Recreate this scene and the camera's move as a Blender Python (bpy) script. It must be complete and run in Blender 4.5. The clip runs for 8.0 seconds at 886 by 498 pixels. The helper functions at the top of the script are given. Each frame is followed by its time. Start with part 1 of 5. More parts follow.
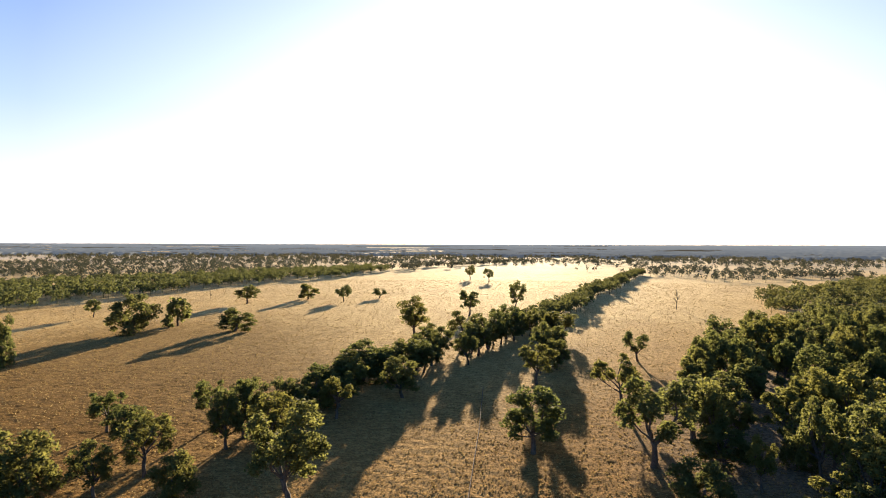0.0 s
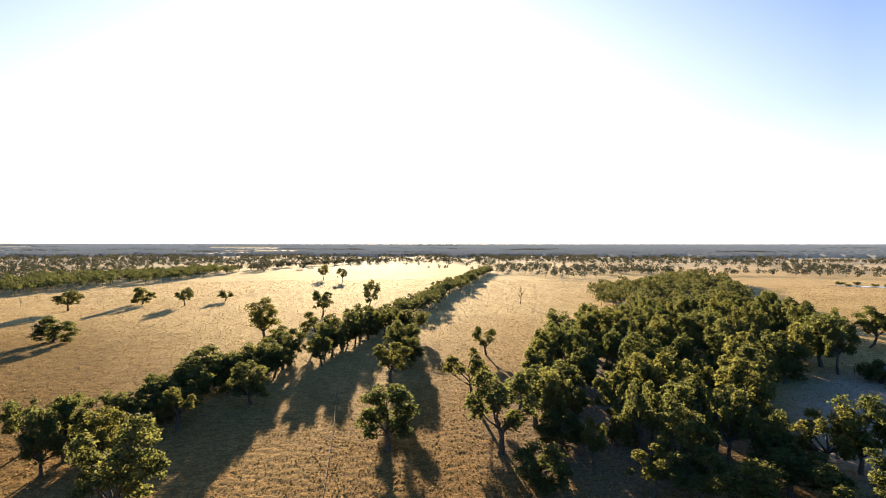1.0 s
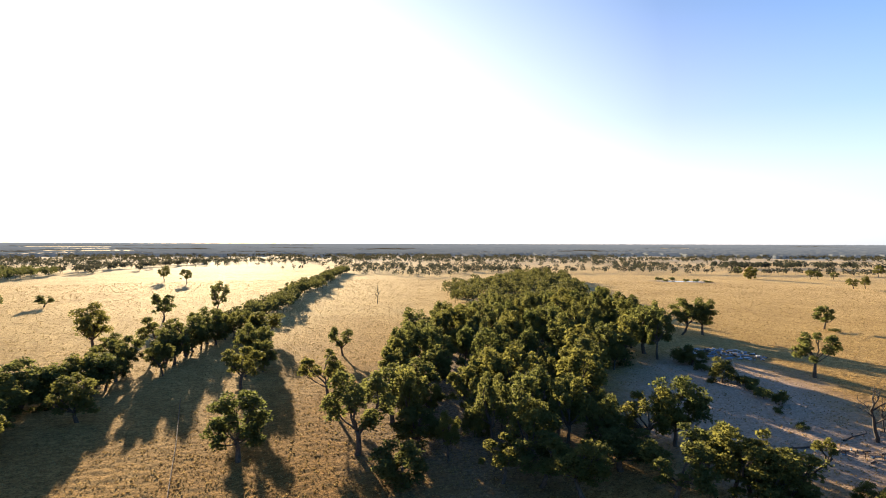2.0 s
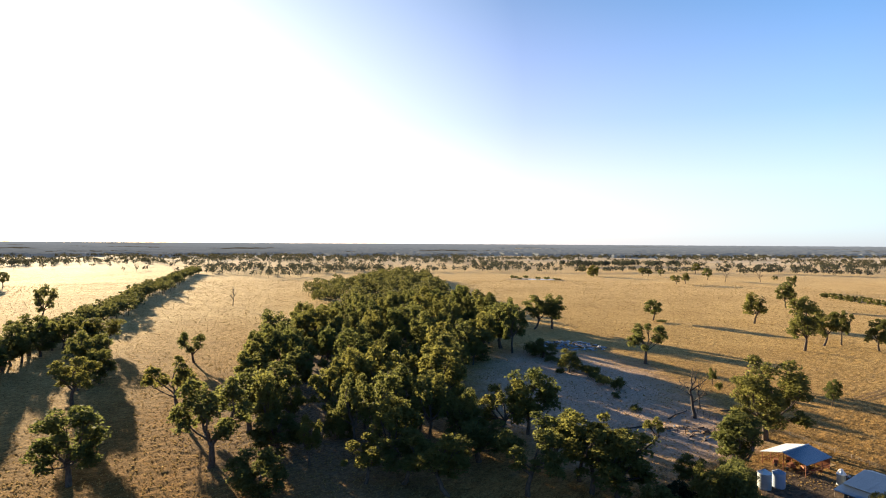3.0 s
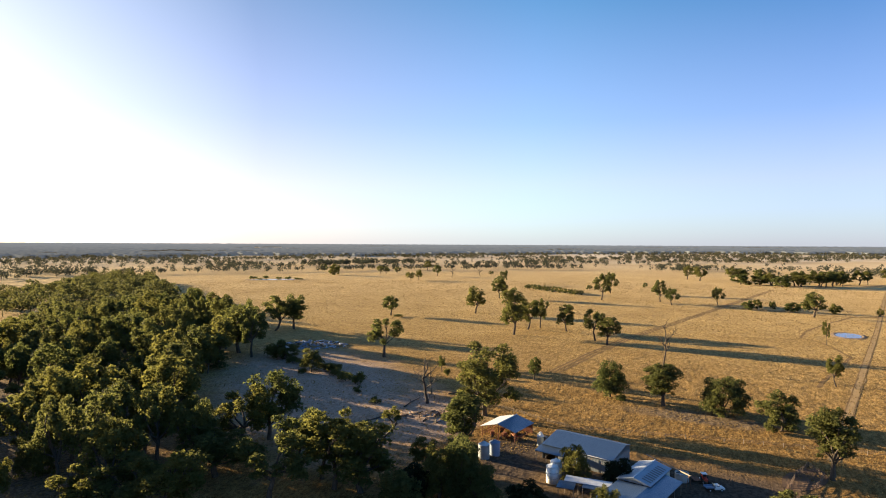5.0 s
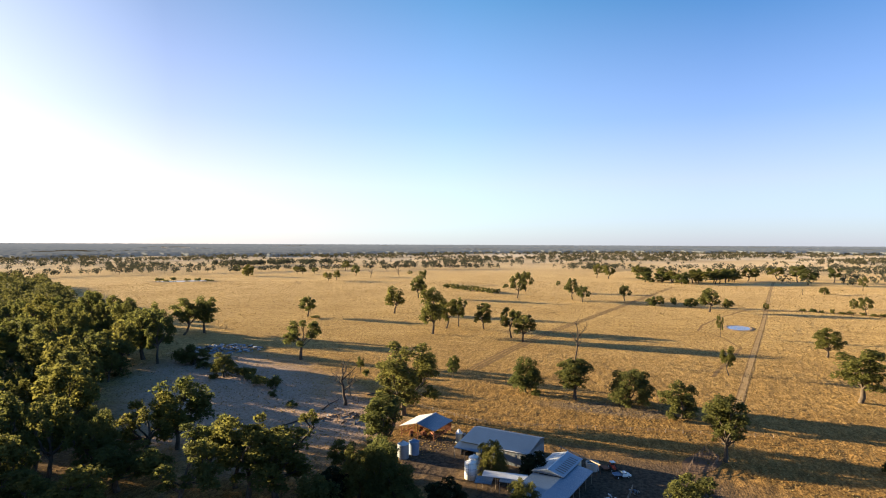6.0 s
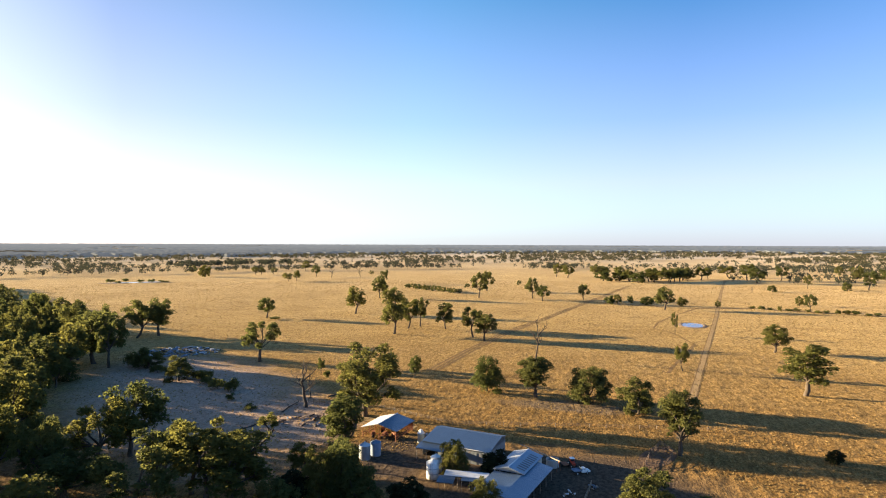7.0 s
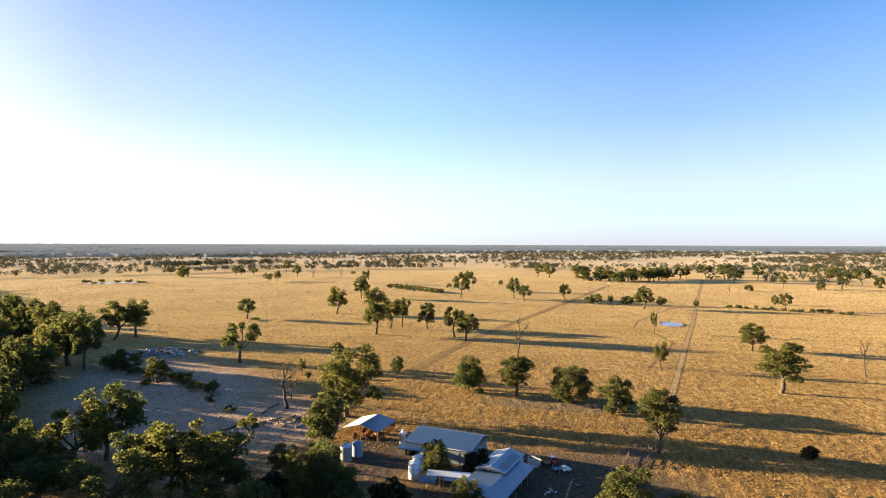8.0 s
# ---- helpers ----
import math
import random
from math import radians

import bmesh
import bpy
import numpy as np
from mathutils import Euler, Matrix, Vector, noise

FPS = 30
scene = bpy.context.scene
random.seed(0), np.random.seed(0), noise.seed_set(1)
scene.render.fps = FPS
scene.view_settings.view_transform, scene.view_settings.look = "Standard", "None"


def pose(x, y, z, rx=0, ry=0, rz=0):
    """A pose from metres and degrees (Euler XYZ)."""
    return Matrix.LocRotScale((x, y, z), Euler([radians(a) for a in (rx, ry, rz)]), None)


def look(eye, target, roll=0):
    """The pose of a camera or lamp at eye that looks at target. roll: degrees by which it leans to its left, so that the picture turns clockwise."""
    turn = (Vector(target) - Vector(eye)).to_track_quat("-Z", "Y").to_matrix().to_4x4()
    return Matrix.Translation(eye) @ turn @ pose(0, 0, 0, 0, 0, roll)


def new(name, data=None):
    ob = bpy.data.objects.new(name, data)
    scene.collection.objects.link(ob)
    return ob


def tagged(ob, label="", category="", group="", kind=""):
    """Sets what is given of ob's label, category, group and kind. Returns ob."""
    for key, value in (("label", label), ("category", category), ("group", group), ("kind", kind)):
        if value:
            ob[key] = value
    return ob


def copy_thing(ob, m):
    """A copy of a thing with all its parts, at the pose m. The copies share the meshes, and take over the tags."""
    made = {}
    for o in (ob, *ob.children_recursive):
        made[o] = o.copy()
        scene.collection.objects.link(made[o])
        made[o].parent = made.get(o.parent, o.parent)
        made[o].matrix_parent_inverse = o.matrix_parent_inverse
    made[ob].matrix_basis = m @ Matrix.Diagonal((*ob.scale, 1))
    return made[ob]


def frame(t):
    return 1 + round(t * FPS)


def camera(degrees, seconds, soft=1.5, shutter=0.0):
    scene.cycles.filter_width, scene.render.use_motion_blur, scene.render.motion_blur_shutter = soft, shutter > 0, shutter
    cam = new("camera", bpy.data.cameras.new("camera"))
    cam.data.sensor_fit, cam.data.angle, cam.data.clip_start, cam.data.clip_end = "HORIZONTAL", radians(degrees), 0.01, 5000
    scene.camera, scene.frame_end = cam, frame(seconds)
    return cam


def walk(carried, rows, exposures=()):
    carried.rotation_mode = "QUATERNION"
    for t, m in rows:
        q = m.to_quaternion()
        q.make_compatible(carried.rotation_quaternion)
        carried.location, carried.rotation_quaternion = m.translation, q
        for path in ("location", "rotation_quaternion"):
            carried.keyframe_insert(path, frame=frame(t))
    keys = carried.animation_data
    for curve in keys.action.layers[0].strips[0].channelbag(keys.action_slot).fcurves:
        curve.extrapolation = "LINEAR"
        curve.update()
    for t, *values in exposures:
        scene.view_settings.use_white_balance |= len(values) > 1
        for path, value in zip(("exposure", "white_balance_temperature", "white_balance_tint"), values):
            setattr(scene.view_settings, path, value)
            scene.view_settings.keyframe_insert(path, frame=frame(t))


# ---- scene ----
# ---- camera and its walk ----
cam = camera(73.82, 8.0, soft=1.05)
EYE = 55.0
TURNS = [
    (0.0, 0.0, -0.47, -0.16), (0.5, -7.08, -0.5, -0.09), (1.0, -14.12, -0.51, -0.05), (1.5, -21.1, -0.52, -0.08),
    (3.0, -41.2, -0.51, -0.36), (3.5, -47.65, -0.48, -0.36), (4.0, -54.11, -0.47, -0.32), (4.5, -60.03, -0.46, -0.3),
    (5.0, -65.91, -0.45, -0.29), (6.5, -75.99, -0.43, -0.22), (7.0, -77.5, -0.43, -0.2), (7.5, -78.59, -0.43, -0.18),
    (8.0, -79.26, -0.43, -0.19),
]
walk(cam, [(t, pose(0, 0, EYE, 90 + pitch, roll, yaw)) for t, yaw, pitch, roll in TURNS],
     exposures=[(0.0, 2.72, 6000, 10), (1.5, 2.78, 6100, 10), (3.0, 2.66, 6150, 10), (4.0, 2.55, 6200, 10), (5.0, 2.54, 6250, 10), (6.5, 2.72, 6300, 10), (8.0, 2.86, 6300, 10)])

# ---- world and sun ----
SUN_AZ, SUN_EL = radians(7.0), radians(8.4)
world = bpy.data.worlds.new("sky")
scene.world = world
world.use_nodes = True
wn, wl = world.node_tree.nodes, world.node_tree.links
sky = wn.new("ShaderNodeTexSky")
sky.sky_type = "NISHITA"
sky.sun_disc = False
sky.sun_elevation, sky.sun_rotation = SUN_EL, SUN_AZ
sky.altitude, sky.air_density, sky.dust_density, sky.ozone_density = 150, 1.0, 1.2, 2.5
# the blue of the sky, and a layer of pale summer haze that thickens towards the horizon all round
tinted = wn.new("ShaderNodeMix")
tinted.data_type, tinted.blend_type = "RGBA", "MULTIPLY"
tinted.inputs[0].default_value = 1.0
wl.new(sky.outputs[0], tinted.inputs[6])
coords, parts = wn.new("ShaderNodeTexCoord"), wn.new("ShaderNodeSeparateXYZ")
wl.new(coords.outputs["Generated"], parts.inputs[0])
haze = wn.new("ShaderNodeValToRGB")
haze.color_ramp.interpolation = "LINEAR"
for k in range(3):
    haze.color_ramp.elements.new(0.1 + 0.2 * k)
for stop, (at, value) in zip(haze.color_ramp.elements, ((0.0, (2.2, 1.9, 2.2)), (0.10, (1.95, 1.27, 1.65)), (0.2, (0.98, 0.76, 1.05)), (0.4, (0.0, 0.13, 0.16)), (0.7, (0.0, 0.0, 0.02)))):
    stop.position, stop.color = at, (*value, 1)
wl.new(parts.outputs[2], haze.inputs[0])
both = wn.new("ShaderNodeMix")
both.data_type, both.blend_type = "RGBA", "ADD"
both.inputs[0].default_value = 1.0
wl.new(tinted.outputs[2], both.inputs[6])
wl.new(haze.outputs[0], both.inputs[7])
# the haze scatters most of its light forwards, so it is paler round the sun
SUN_WAY = Vector((math.sin(SUN_AZ) * math.cos(SUN_EL), math.cos(SUN_AZ) * math.cos(SUN_EL), math.sin(SUN_EL)))
towards = wn.new("ShaderNodeVectorMath")
towards.operation = "DOT_PRODUCT"
towards.inputs[1].default_value = SUN_WAY
wl.new(coords.outputs["Generated"], towards.inputs[0])
tint = wn.new("ShaderNodeValToRGB")
for k in range(2):
    tint.color_ramp.elements.new(0.3 + 0.3 * k)
for stop, (at, value) in zip(tint.color_ramp.elements, ((0.0, (0.34, 0.755, 1.12)), (0.4, (0.40, 0.765, 1.08)), (0.75, (0.45, 0.545, 0.70)), (1.0, (0.45, 0.48, 0.52)))):
    stop.position, stop.color = at, (*value, 1)
wl.new(towards.outputs["Value"], tint.inputs[0])
wl.new(tint.outputs[0], tinted.inputs[7])
glare = wn.new("ShaderNodeValToRGB")
for k in range(2):
    glare.color_ramp.elements.new(0.3 + 0.3 * k)
for stop, (at, value) in zip(glare.color_ramp.elements, ((0.0, (0, 0, 0)), (0.35, (0.20, 0.25, 0.16)), (0.75, (0.42, 0.34, 0.32)), (1.0, (1.9, 1.7, 1.6)))):
    stop.position, stop.color = at, (*value, 1)
wl.new(towards.outputs["Value"], glare.inputs[0])
all_light = wn.new("ShaderNodeMix")
all_light.data_type, all_light.blend_type = "RGBA", "ADD"
all_light.inputs[0].default_value = 1.0
wl.new(both.outputs[2], all_light.inputs[6])
wl.new(glare.outputs[0], all_light.inputs[7])
wl.new(all_light.outputs[2], wn["Background"].inputs[0])
wn["Background"].inputs[1].default_value = 0.042

sun_data = bpy.data.lights.new("sun", "SUN")
sun_data.energy, sun_data.angle, sun_data.color = 4.6, radians(0.6), (1.0, 0.76, 0.44)
sun = new("sun", sun_data)
sun.matrix_world = look(SUN_WAY * 300, (0, 0, 0))


# ---- materials ----
class Nodes:
    """A short way to write node materials."""

    def __init__(self, name):
        self.mat = bpy.data.materials.new(name)
        self.mat.use_nodes = True
        self.tree = self.mat.node_tree
        self.shader = self.tree.nodes["Principled BSDF"]
        self.out = self.tree.nodes["Material Output"]
        self.shader.inputs["Specular IOR Level"].default_value = 0.2

    def add(self, kind, **inputs):
        node = self.tree.nodes.new(kind)
        for key, value in inputs.items():
            node.inputs[key.replace("_", " ")].default_value = value
        return node

    def link(self, a, b):
        self.tree.links.new(a, b)
        return self

    def place(self):
        return self.add("ShaderNodeNewGeometry").outputs["Position"]

    def noise(self, scale, detail=4.0, stretch=None, rough=0.6):
        tex = self.add("ShaderNodeTexNoise", Scale=scale, Detail=detail, Roughness=rough)
        if stretch:
            mapping = self.add("ShaderNodeMapping")
            mapping.inputs["Scale"].default_value = stretch
            mapping.inputs["Rotation"].default_value = (0, 0, stretch[2] * 0 + 0.15)
            self.link(self.place(), mapping.inputs[0]).link(mapping.outputs[0], tex.inputs["Vector"])
        else:
            self.link(self.place(), tex.inputs["Vector"])
        return tex.outputs["Fac"]

    def ramp(self, fac, *stops):
        node = self.add("ShaderNodeValToRGB")
        while len(node.color_ramp.elements) < len(stops):
            node.color_ramp.elements.new(0.5)
        for e, (at, col) in zip(node.color_ramp.elements, stops):
            e.position = at
            e.color = (*col, 1) if len(col) == 3 else col
        self.link(fac, node.inputs[0])
        return node.outputs[0]

    def mix(self, fac, a, b, blend="MIX"):
        node = self.tree.nodes.new("ShaderNodeMix")
        node.data_type, node.blend_type = "RGBA", blend
        for sock, value in ((node.inputs[0], fac), (node.inputs[6], a), (node.inputs[7], b)):
            if isinstance(value, bpy.types.NodeSocket):
                self.link(value, sock)
            elif isinstance(value, (int, float)):
                sock.default_value = value
            else:
                sock.default_value = (*value, 1)
        return node.outputs[2]

    def bump(self, height, strength, distance=0.1):
        node = self.add("ShaderNodeBump", Strength=strength, Distance=distance)
        self.link(height, node.inputs["Height"]).link(node.outputs[0], self.shader.inputs["Normal"])
        return self

    def blot(self, x, y, rx, ry, turn, soft=0.35):
        """1 inside an uneven oval on the ground, 0 outside."""
        mapping = self.add("ShaderNodeMapping")
        mapping.vector_type = "TEXTURE"
        mapping.inputs["Location"].default_value = (x, y, 0)
        mapping.inputs["Rotation"].default_value = (0, 0, radians(turn))
        mapping.inputs["Scale"].default_value = (rx, ry, 1000)
        length = self.add("ShaderNodeVectorMath")
        length.operation = "LENGTH"
        self.link(self.place(), mapping.inputs[0]).link(mapping.outputs[0], length.inputs[0])
        ragged = self.add("ShaderNodeMath")
        ragged.operation = "MULTIPLY_ADD"
        ragged.inputs[1].default_value = 0.5
        self.link(self.noise(0.06, 6, None, 0.65), ragged.inputs[0]).link(length.outputs["Value"], ragged.inputs[2])
        return self.ramp(ragged.outputs[0], (1.0 - soft, (1, 1, 1)), (1.0, (0, 0, 0)))

    def base(self, colour, rough=0.9, metal=0.0):
        if isinstance(colour, bpy.types.NodeSocket):
            self.link(colour, self.shader.inputs["Base Color"])
        else:
            self.shader.inputs["Base Color"].default_value = (*colour, 1)
        self.shader.inputs["Roughness"].default_value = rough
        self.shader.inputs["Metallic"].default_value = metal
        return self


def dry_grass_ground():
    n = Nodes("dry_pasture")
    patch = n.noise(0.012, 5)
    streak = n.noise(0.10, 5, (1, 0.25, 1))
    tuft = n.noise(1.0, 5, (1.0, 1.6, 1), 0.75)
    fine = n.noise(6.0, 3)
    col = n.ramp(patch, (0.32, (0.275, 0.178, 0.070)), (0.5, (0.385, 0.262, 0.108)), (0.68, (0.46, 0.325, 0.142)))
    bare = n.ramp(streak, (0.35, (0.25, 0.160, 0.068)), (0.65, (0.47, 0.335, 0.150)))
    col = n.mix(0.45, col, bare)
    dark = n.ramp(tuft, (0.42, (0.30, 0.25, 0.20)), (0.54, (1.15, 1.15, 1.15)))
    col = n.mix(0.8, col, dark, "MULTIPLY")
    clumps = n.ramp(n.noise(0.36, 6, (0.7, 1.6, 1), 0.75), (0.42, (0.48, 0.43, 0.38)), (0.56, (1.2, 1.2, 1.2)))
    col = n.mix(0.8, col, clumps, "MULTIPLY")
    col = n.mix(0.25, col, n.ramp(fine, (0.3, (0.15, 0.105, 0.045)), (0.7, (0.50, 0.38, 0.17))))
    # colour paler with distance, painted in for the haze, and browner close by
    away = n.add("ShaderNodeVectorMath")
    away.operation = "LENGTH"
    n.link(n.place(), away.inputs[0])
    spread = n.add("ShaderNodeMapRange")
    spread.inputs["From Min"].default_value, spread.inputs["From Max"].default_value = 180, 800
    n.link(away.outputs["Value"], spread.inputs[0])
    distance_tone = n.ramp(spread.outputs[0], (0.0, (0.79, 0.69, 0.58)), (0.35, (1.26, 1.25, 1.20)), (1.0, (1.62, 1.66, 1.80)))
    col = n.mix(1.0, col, distance_tone, "MULTIPLY")
    # beyond the paddocks the colour fades to cream, haze put into the base colour
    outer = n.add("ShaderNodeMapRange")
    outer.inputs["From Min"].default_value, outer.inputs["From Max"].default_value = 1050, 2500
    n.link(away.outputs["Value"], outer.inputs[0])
    hazy_cream = n.ramp(n.noise(0.0035, 3), (0.4, (0.50, 0.385, 0.24)), (0.6, (0.63, 0.52, 0.37)))
    col = n.mix(outer.outputs[0], col, hazy_cream)
    # rank grass west of windbreak and below woodland, its backlit shade put into colour
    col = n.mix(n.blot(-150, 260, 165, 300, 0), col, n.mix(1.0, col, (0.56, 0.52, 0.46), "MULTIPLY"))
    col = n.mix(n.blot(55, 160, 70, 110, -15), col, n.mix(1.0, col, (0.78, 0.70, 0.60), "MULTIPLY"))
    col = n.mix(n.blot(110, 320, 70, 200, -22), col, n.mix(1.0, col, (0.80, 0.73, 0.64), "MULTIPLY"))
    # worn bare slope below the woodland, its litter, and the shade-painted homestead yard
    grit = n.noise(0.9, 5, None, 0.7)
    bare = n.ramp(grit, (0.40, (0.285, 0.205, 0.150)), (0.60, (0.45, 0.335, 0.250)))
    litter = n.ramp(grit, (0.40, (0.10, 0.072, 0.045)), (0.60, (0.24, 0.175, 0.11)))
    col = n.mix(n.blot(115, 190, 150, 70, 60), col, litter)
    for oval in ((192, 138, 140, 62, 44), (172, 82, 40, 26, 25)):
        col = n.mix(n.blot(*oval), col, bare)
    # bare yard dirt, darkened in its colour for the shade of trees and house
    shaded_dirt = n.ramp(grit, (0.38, (0.055, 0.041, 0.030)), (0.62, (0.13, 0.096, 0.068)))
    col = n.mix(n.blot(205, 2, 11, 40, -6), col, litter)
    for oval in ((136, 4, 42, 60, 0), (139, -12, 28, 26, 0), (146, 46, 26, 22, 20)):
        col = n.mix(n.blot(*oval), col, shaded_dirt)
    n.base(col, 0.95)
    n.shader.inputs["Specular IOR Level"].default_value = 0.012
    n.shader.inputs["Diffuse Roughness"].default_value = 0.2
    height = n.add("ShaderNodeMath")
    height.operation = "ADD"
    n.link(tuft, height.inputs[0]).link(n.noise(0.45, 3, (0.7, 1.5, 1), 0.6), height.inputs[1])
    n.bump(height.outputs[0], 1.0, 0.45)
    return n.mat


def earth(name, light, dark, scale=0.8):
    n = Nodes(name)
    col = n.mix(n.noise(scale, 5), dark, light)
    col = n.mix(n.noise(0.09, 4), col, n.ramp(n.noise(0.25, 5), (0.3, dark), (0.7, light)))
    n.base(col, 0.95)
    n.shader.inputs["Specular IOR Level"].default_value = 0.012
    n.shader.inputs["Diffuse Roughness"].default_value = 0.2
    n.bump(n.noise(1.2, 5), 0.9, 0.35)
    return n.mat


def leaves(name, dark, light, glow, clear=0.4):
    """Thin leaves that the low light shines through."""
    n = Nodes(name)
    island = n.add("ShaderNodeNewGeometry").outputs["Random Per Island"]
    whole = n.add("ShaderNodeObjectInfo").outputs["Random"]
    col = n.mix(island, dark, light)
    tint = n.ramp(whole, (0.0, (0.74, 0.82, 0.80)), (0.5, (0.95, 0.96, 0.95)), (1.0, (1.12, 1.04, 0.86)))
    col = n.mix(1.0, col, tint, "MULTIPLY")
    n.base(col, 0.8)
    n.shader.inputs["Specular IOR Level"].default_value = 0.06
    thin = n.add("ShaderNodeBsdfTranslucent")
    n.link(n.mix(1.0, n.mix(island, glow, light), tint, "MULTIPLY"), thin.inputs[0])
    both = n.add("ShaderNodeMixShader", Fac=clear)
    n.link(n.shader.outputs[0], both.inputs[1]).link(thin.outputs[0], both.inputs[2])
    n.link(both.outputs[0], n.out.inputs[0])
    return n.mat


def bark(name, light, dark):
    n = Nodes(name)
    n.base(n.ramp(n.noise(1.6, 5, (2.5, 2.5, 0.5)), (0.35, dark), (0.65, light)), 0.9)
    n.bump(n.noise(5.0, 4, (3, 3, 0.6)), 0.5, 0.06)
    return n.mat


def straw_tufts():
    n = Nodes("dry_tussock")
    island = n.add("ShaderNodeNewGeometry").outputs["Random Per Island"]
    col = n.ramp(island, (0.0, (0.17, 0.112, 0.045)), (0.5, (0.28, 0.195, 0.078)), (1.0, (0.37, 0.27, 0.115)))
    n.base(col, 0.85)
    n.shader.inputs["Specular IOR Level"].default_value = 0.0
    thin = n.add("ShaderNodeBsdfTranslucent")
    n.link(col, thin.inputs[0])
    both = n.add("ShaderNodeMixShader", Fac=0.45)
    n.link(n.shader.outputs[0], both.inputs[1]).link(thin.outputs[0], both.inputs[2])
    n.link(both.outputs[0], n.out.inputs[0])
    return n.mat


def sheet_metal(name, light, dark, pitch=0.25, rough=0.4, metal=0.6, rust=0.25):
    """Ribbed roofing iron with stains and rust; the ribs follow the mesh's own x."""
    n = Nodes(name)
    where = n.add("ShaderNodeTexCoord").outputs["Object"]
    wave = n.add("ShaderNodeTexWave", Scale=1.0 / pitch / 2 / math.pi * 6.28, Distortion=0.0)
    wave.bands_direction = "X"
    n.link(where, wave.inputs["Vector"])
    stain = n.noise(0.5, 5)
    col = n.mix(stain, dark, light)
    spot = n.ramp(n.noise(0.9, 6, None, 0.7), (0.60, (0, 0, 0)), (0.72, (rust, rust, rust)))
    col = n.mix(spot, col, (0.24, 0.12, 0.06))
    n.base(col, rough, metal)
    n.shader.inputs["Specular IOR Level"].default_value = 0.5
    n.bump(wave.outputs["Fac"], 0.4, 0.03)
    return n.mat


def plain(name, colour, rough=0.6, metal=0.0, wear=0.25, scale=2.0):
    n = Nodes(name)
    worn = tuple(c * 0.55 for c in colour)
    n.base(n.mix(n.ramp(n.noise(scale, 5), (0.35, (wear, wear, wear)), (0.65, (0, 0, 0))), colour, worn), rough, metal)
    return n.mat


def water():
    n = Nodes("dam_water")
    n.base((0.05, 0.07, 0.08), 0.06)
    n.shader.inputs["Specular IOR Level"].default_value = 0.6
    n.bump(n.noise(0.8, 3), 0.05, 0.05)
    return n.mat


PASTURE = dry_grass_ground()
TUSSOCK = straw_tufts()
DIRT = earth("bare_dirt", (0.33, 0.24, 0.155), (0.21, 0.15, 0.098))
YARD_DIRT = earth("trodden_yard_dirt", (0.17, 0.115, 0.078), (0.10, 0.068, 0.046))
RUT = earth("worn_track", (0.40, 0.285, 0.145), (0.29, 0.195, 0.095))
FURROW = earth("rutted_track", (0.27, 0.175, 0.085), (0.17, 0.108, 0.052), 0.5)
GUM_LEAF = leaves("gum_leaf", (0.072, 0.079, 0.028), (0.113, 0.117, 0.038), (0.158, 0.161, 0.046), 0.57)
BUSH_LEAF = leaves("bush_leaf", (0.069, 0.076, 0.028), (0.108, 0.112, 0.038), (0.150, 0.153, 0.046), 0.56)
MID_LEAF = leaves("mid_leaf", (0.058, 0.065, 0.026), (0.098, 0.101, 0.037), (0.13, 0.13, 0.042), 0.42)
# greyed leaf for far trees: haze worked into the base colour
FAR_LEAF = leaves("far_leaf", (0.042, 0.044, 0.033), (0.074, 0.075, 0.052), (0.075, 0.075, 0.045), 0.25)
# near-black bush leaf: the shade these trees stand in is put into colour
SHADED_LEAF = leaves("shaded_leaf", (0.010, 0.014, 0.008), (0.03, 0.035, 0.015), (0.03, 0.035, 0.01), 0.15)
BARK = bark("gum_bark", (0.105, 0.082, 0.060), (0.045, 0.035, 0.026))
DEAD = bark("weathered_wood", (0.075, 0.060, 0.048), (0.042, 0.034, 0.028))
IRON = sheet_metal("roofing_iron", (0.150, 0.215, 0.295), (0.105, 0.155, 0.22), 0.25, 0.36, 0.85, 0.12)
VERANDA_IRON = sheet_metal("veranda_iron", (0.215, 0.29, 0.375), (0.155, 0.215, 0.285), 0.25, 0.36, 0.85, 0.08)
PALE_IRON = sheet_metal("pale_roofing_iron", (0.62, 0.64, 0.66), (0.46, 0.48, 0.51), 0.25, 0.45, 0.15, 0.15)
OLD_IRON = sheet_metal("old_roofing_iron", (0.33, 0.39, 0.47), (0.22, 0.26, 0.31), 0.76, 0.45, 0.6, 0.6)
WALL_IRON = sheet_metal("wall_iron", (0.25, 0.28, 0.30), (0.16, 0.175, 0.185), 0.3, 0.6, 0.3, 0.5)
WHITE = plain("white_paint", (0.78, 0.78, 0.76), 0.45)
RED = plain("red_paint", (0.45, 0.07, 0.04), 0.5)
RUSTY = plain("rusty_steel", (0.26, 0.11, 0.06), 0.8, 0.3)
TIMBER = plain("grey_timber", (0.30, 0.24, 0.18), 0.85)
OLD_RAIL = plain("dark_weathered_rail", (0.15, 0.105, 0.075), 0.9)
TYRE = plain("tyre_rubber", (0.03, 0.03, 0.03), 0.8)
GLASS = plain("dark_glass", (0.02, 0.025, 0.03), 0.08, 0.0, 0.0)
CONCRETE = plain("concrete", (0.42, 0.40, 0.37), 0.85)
WATER = water()


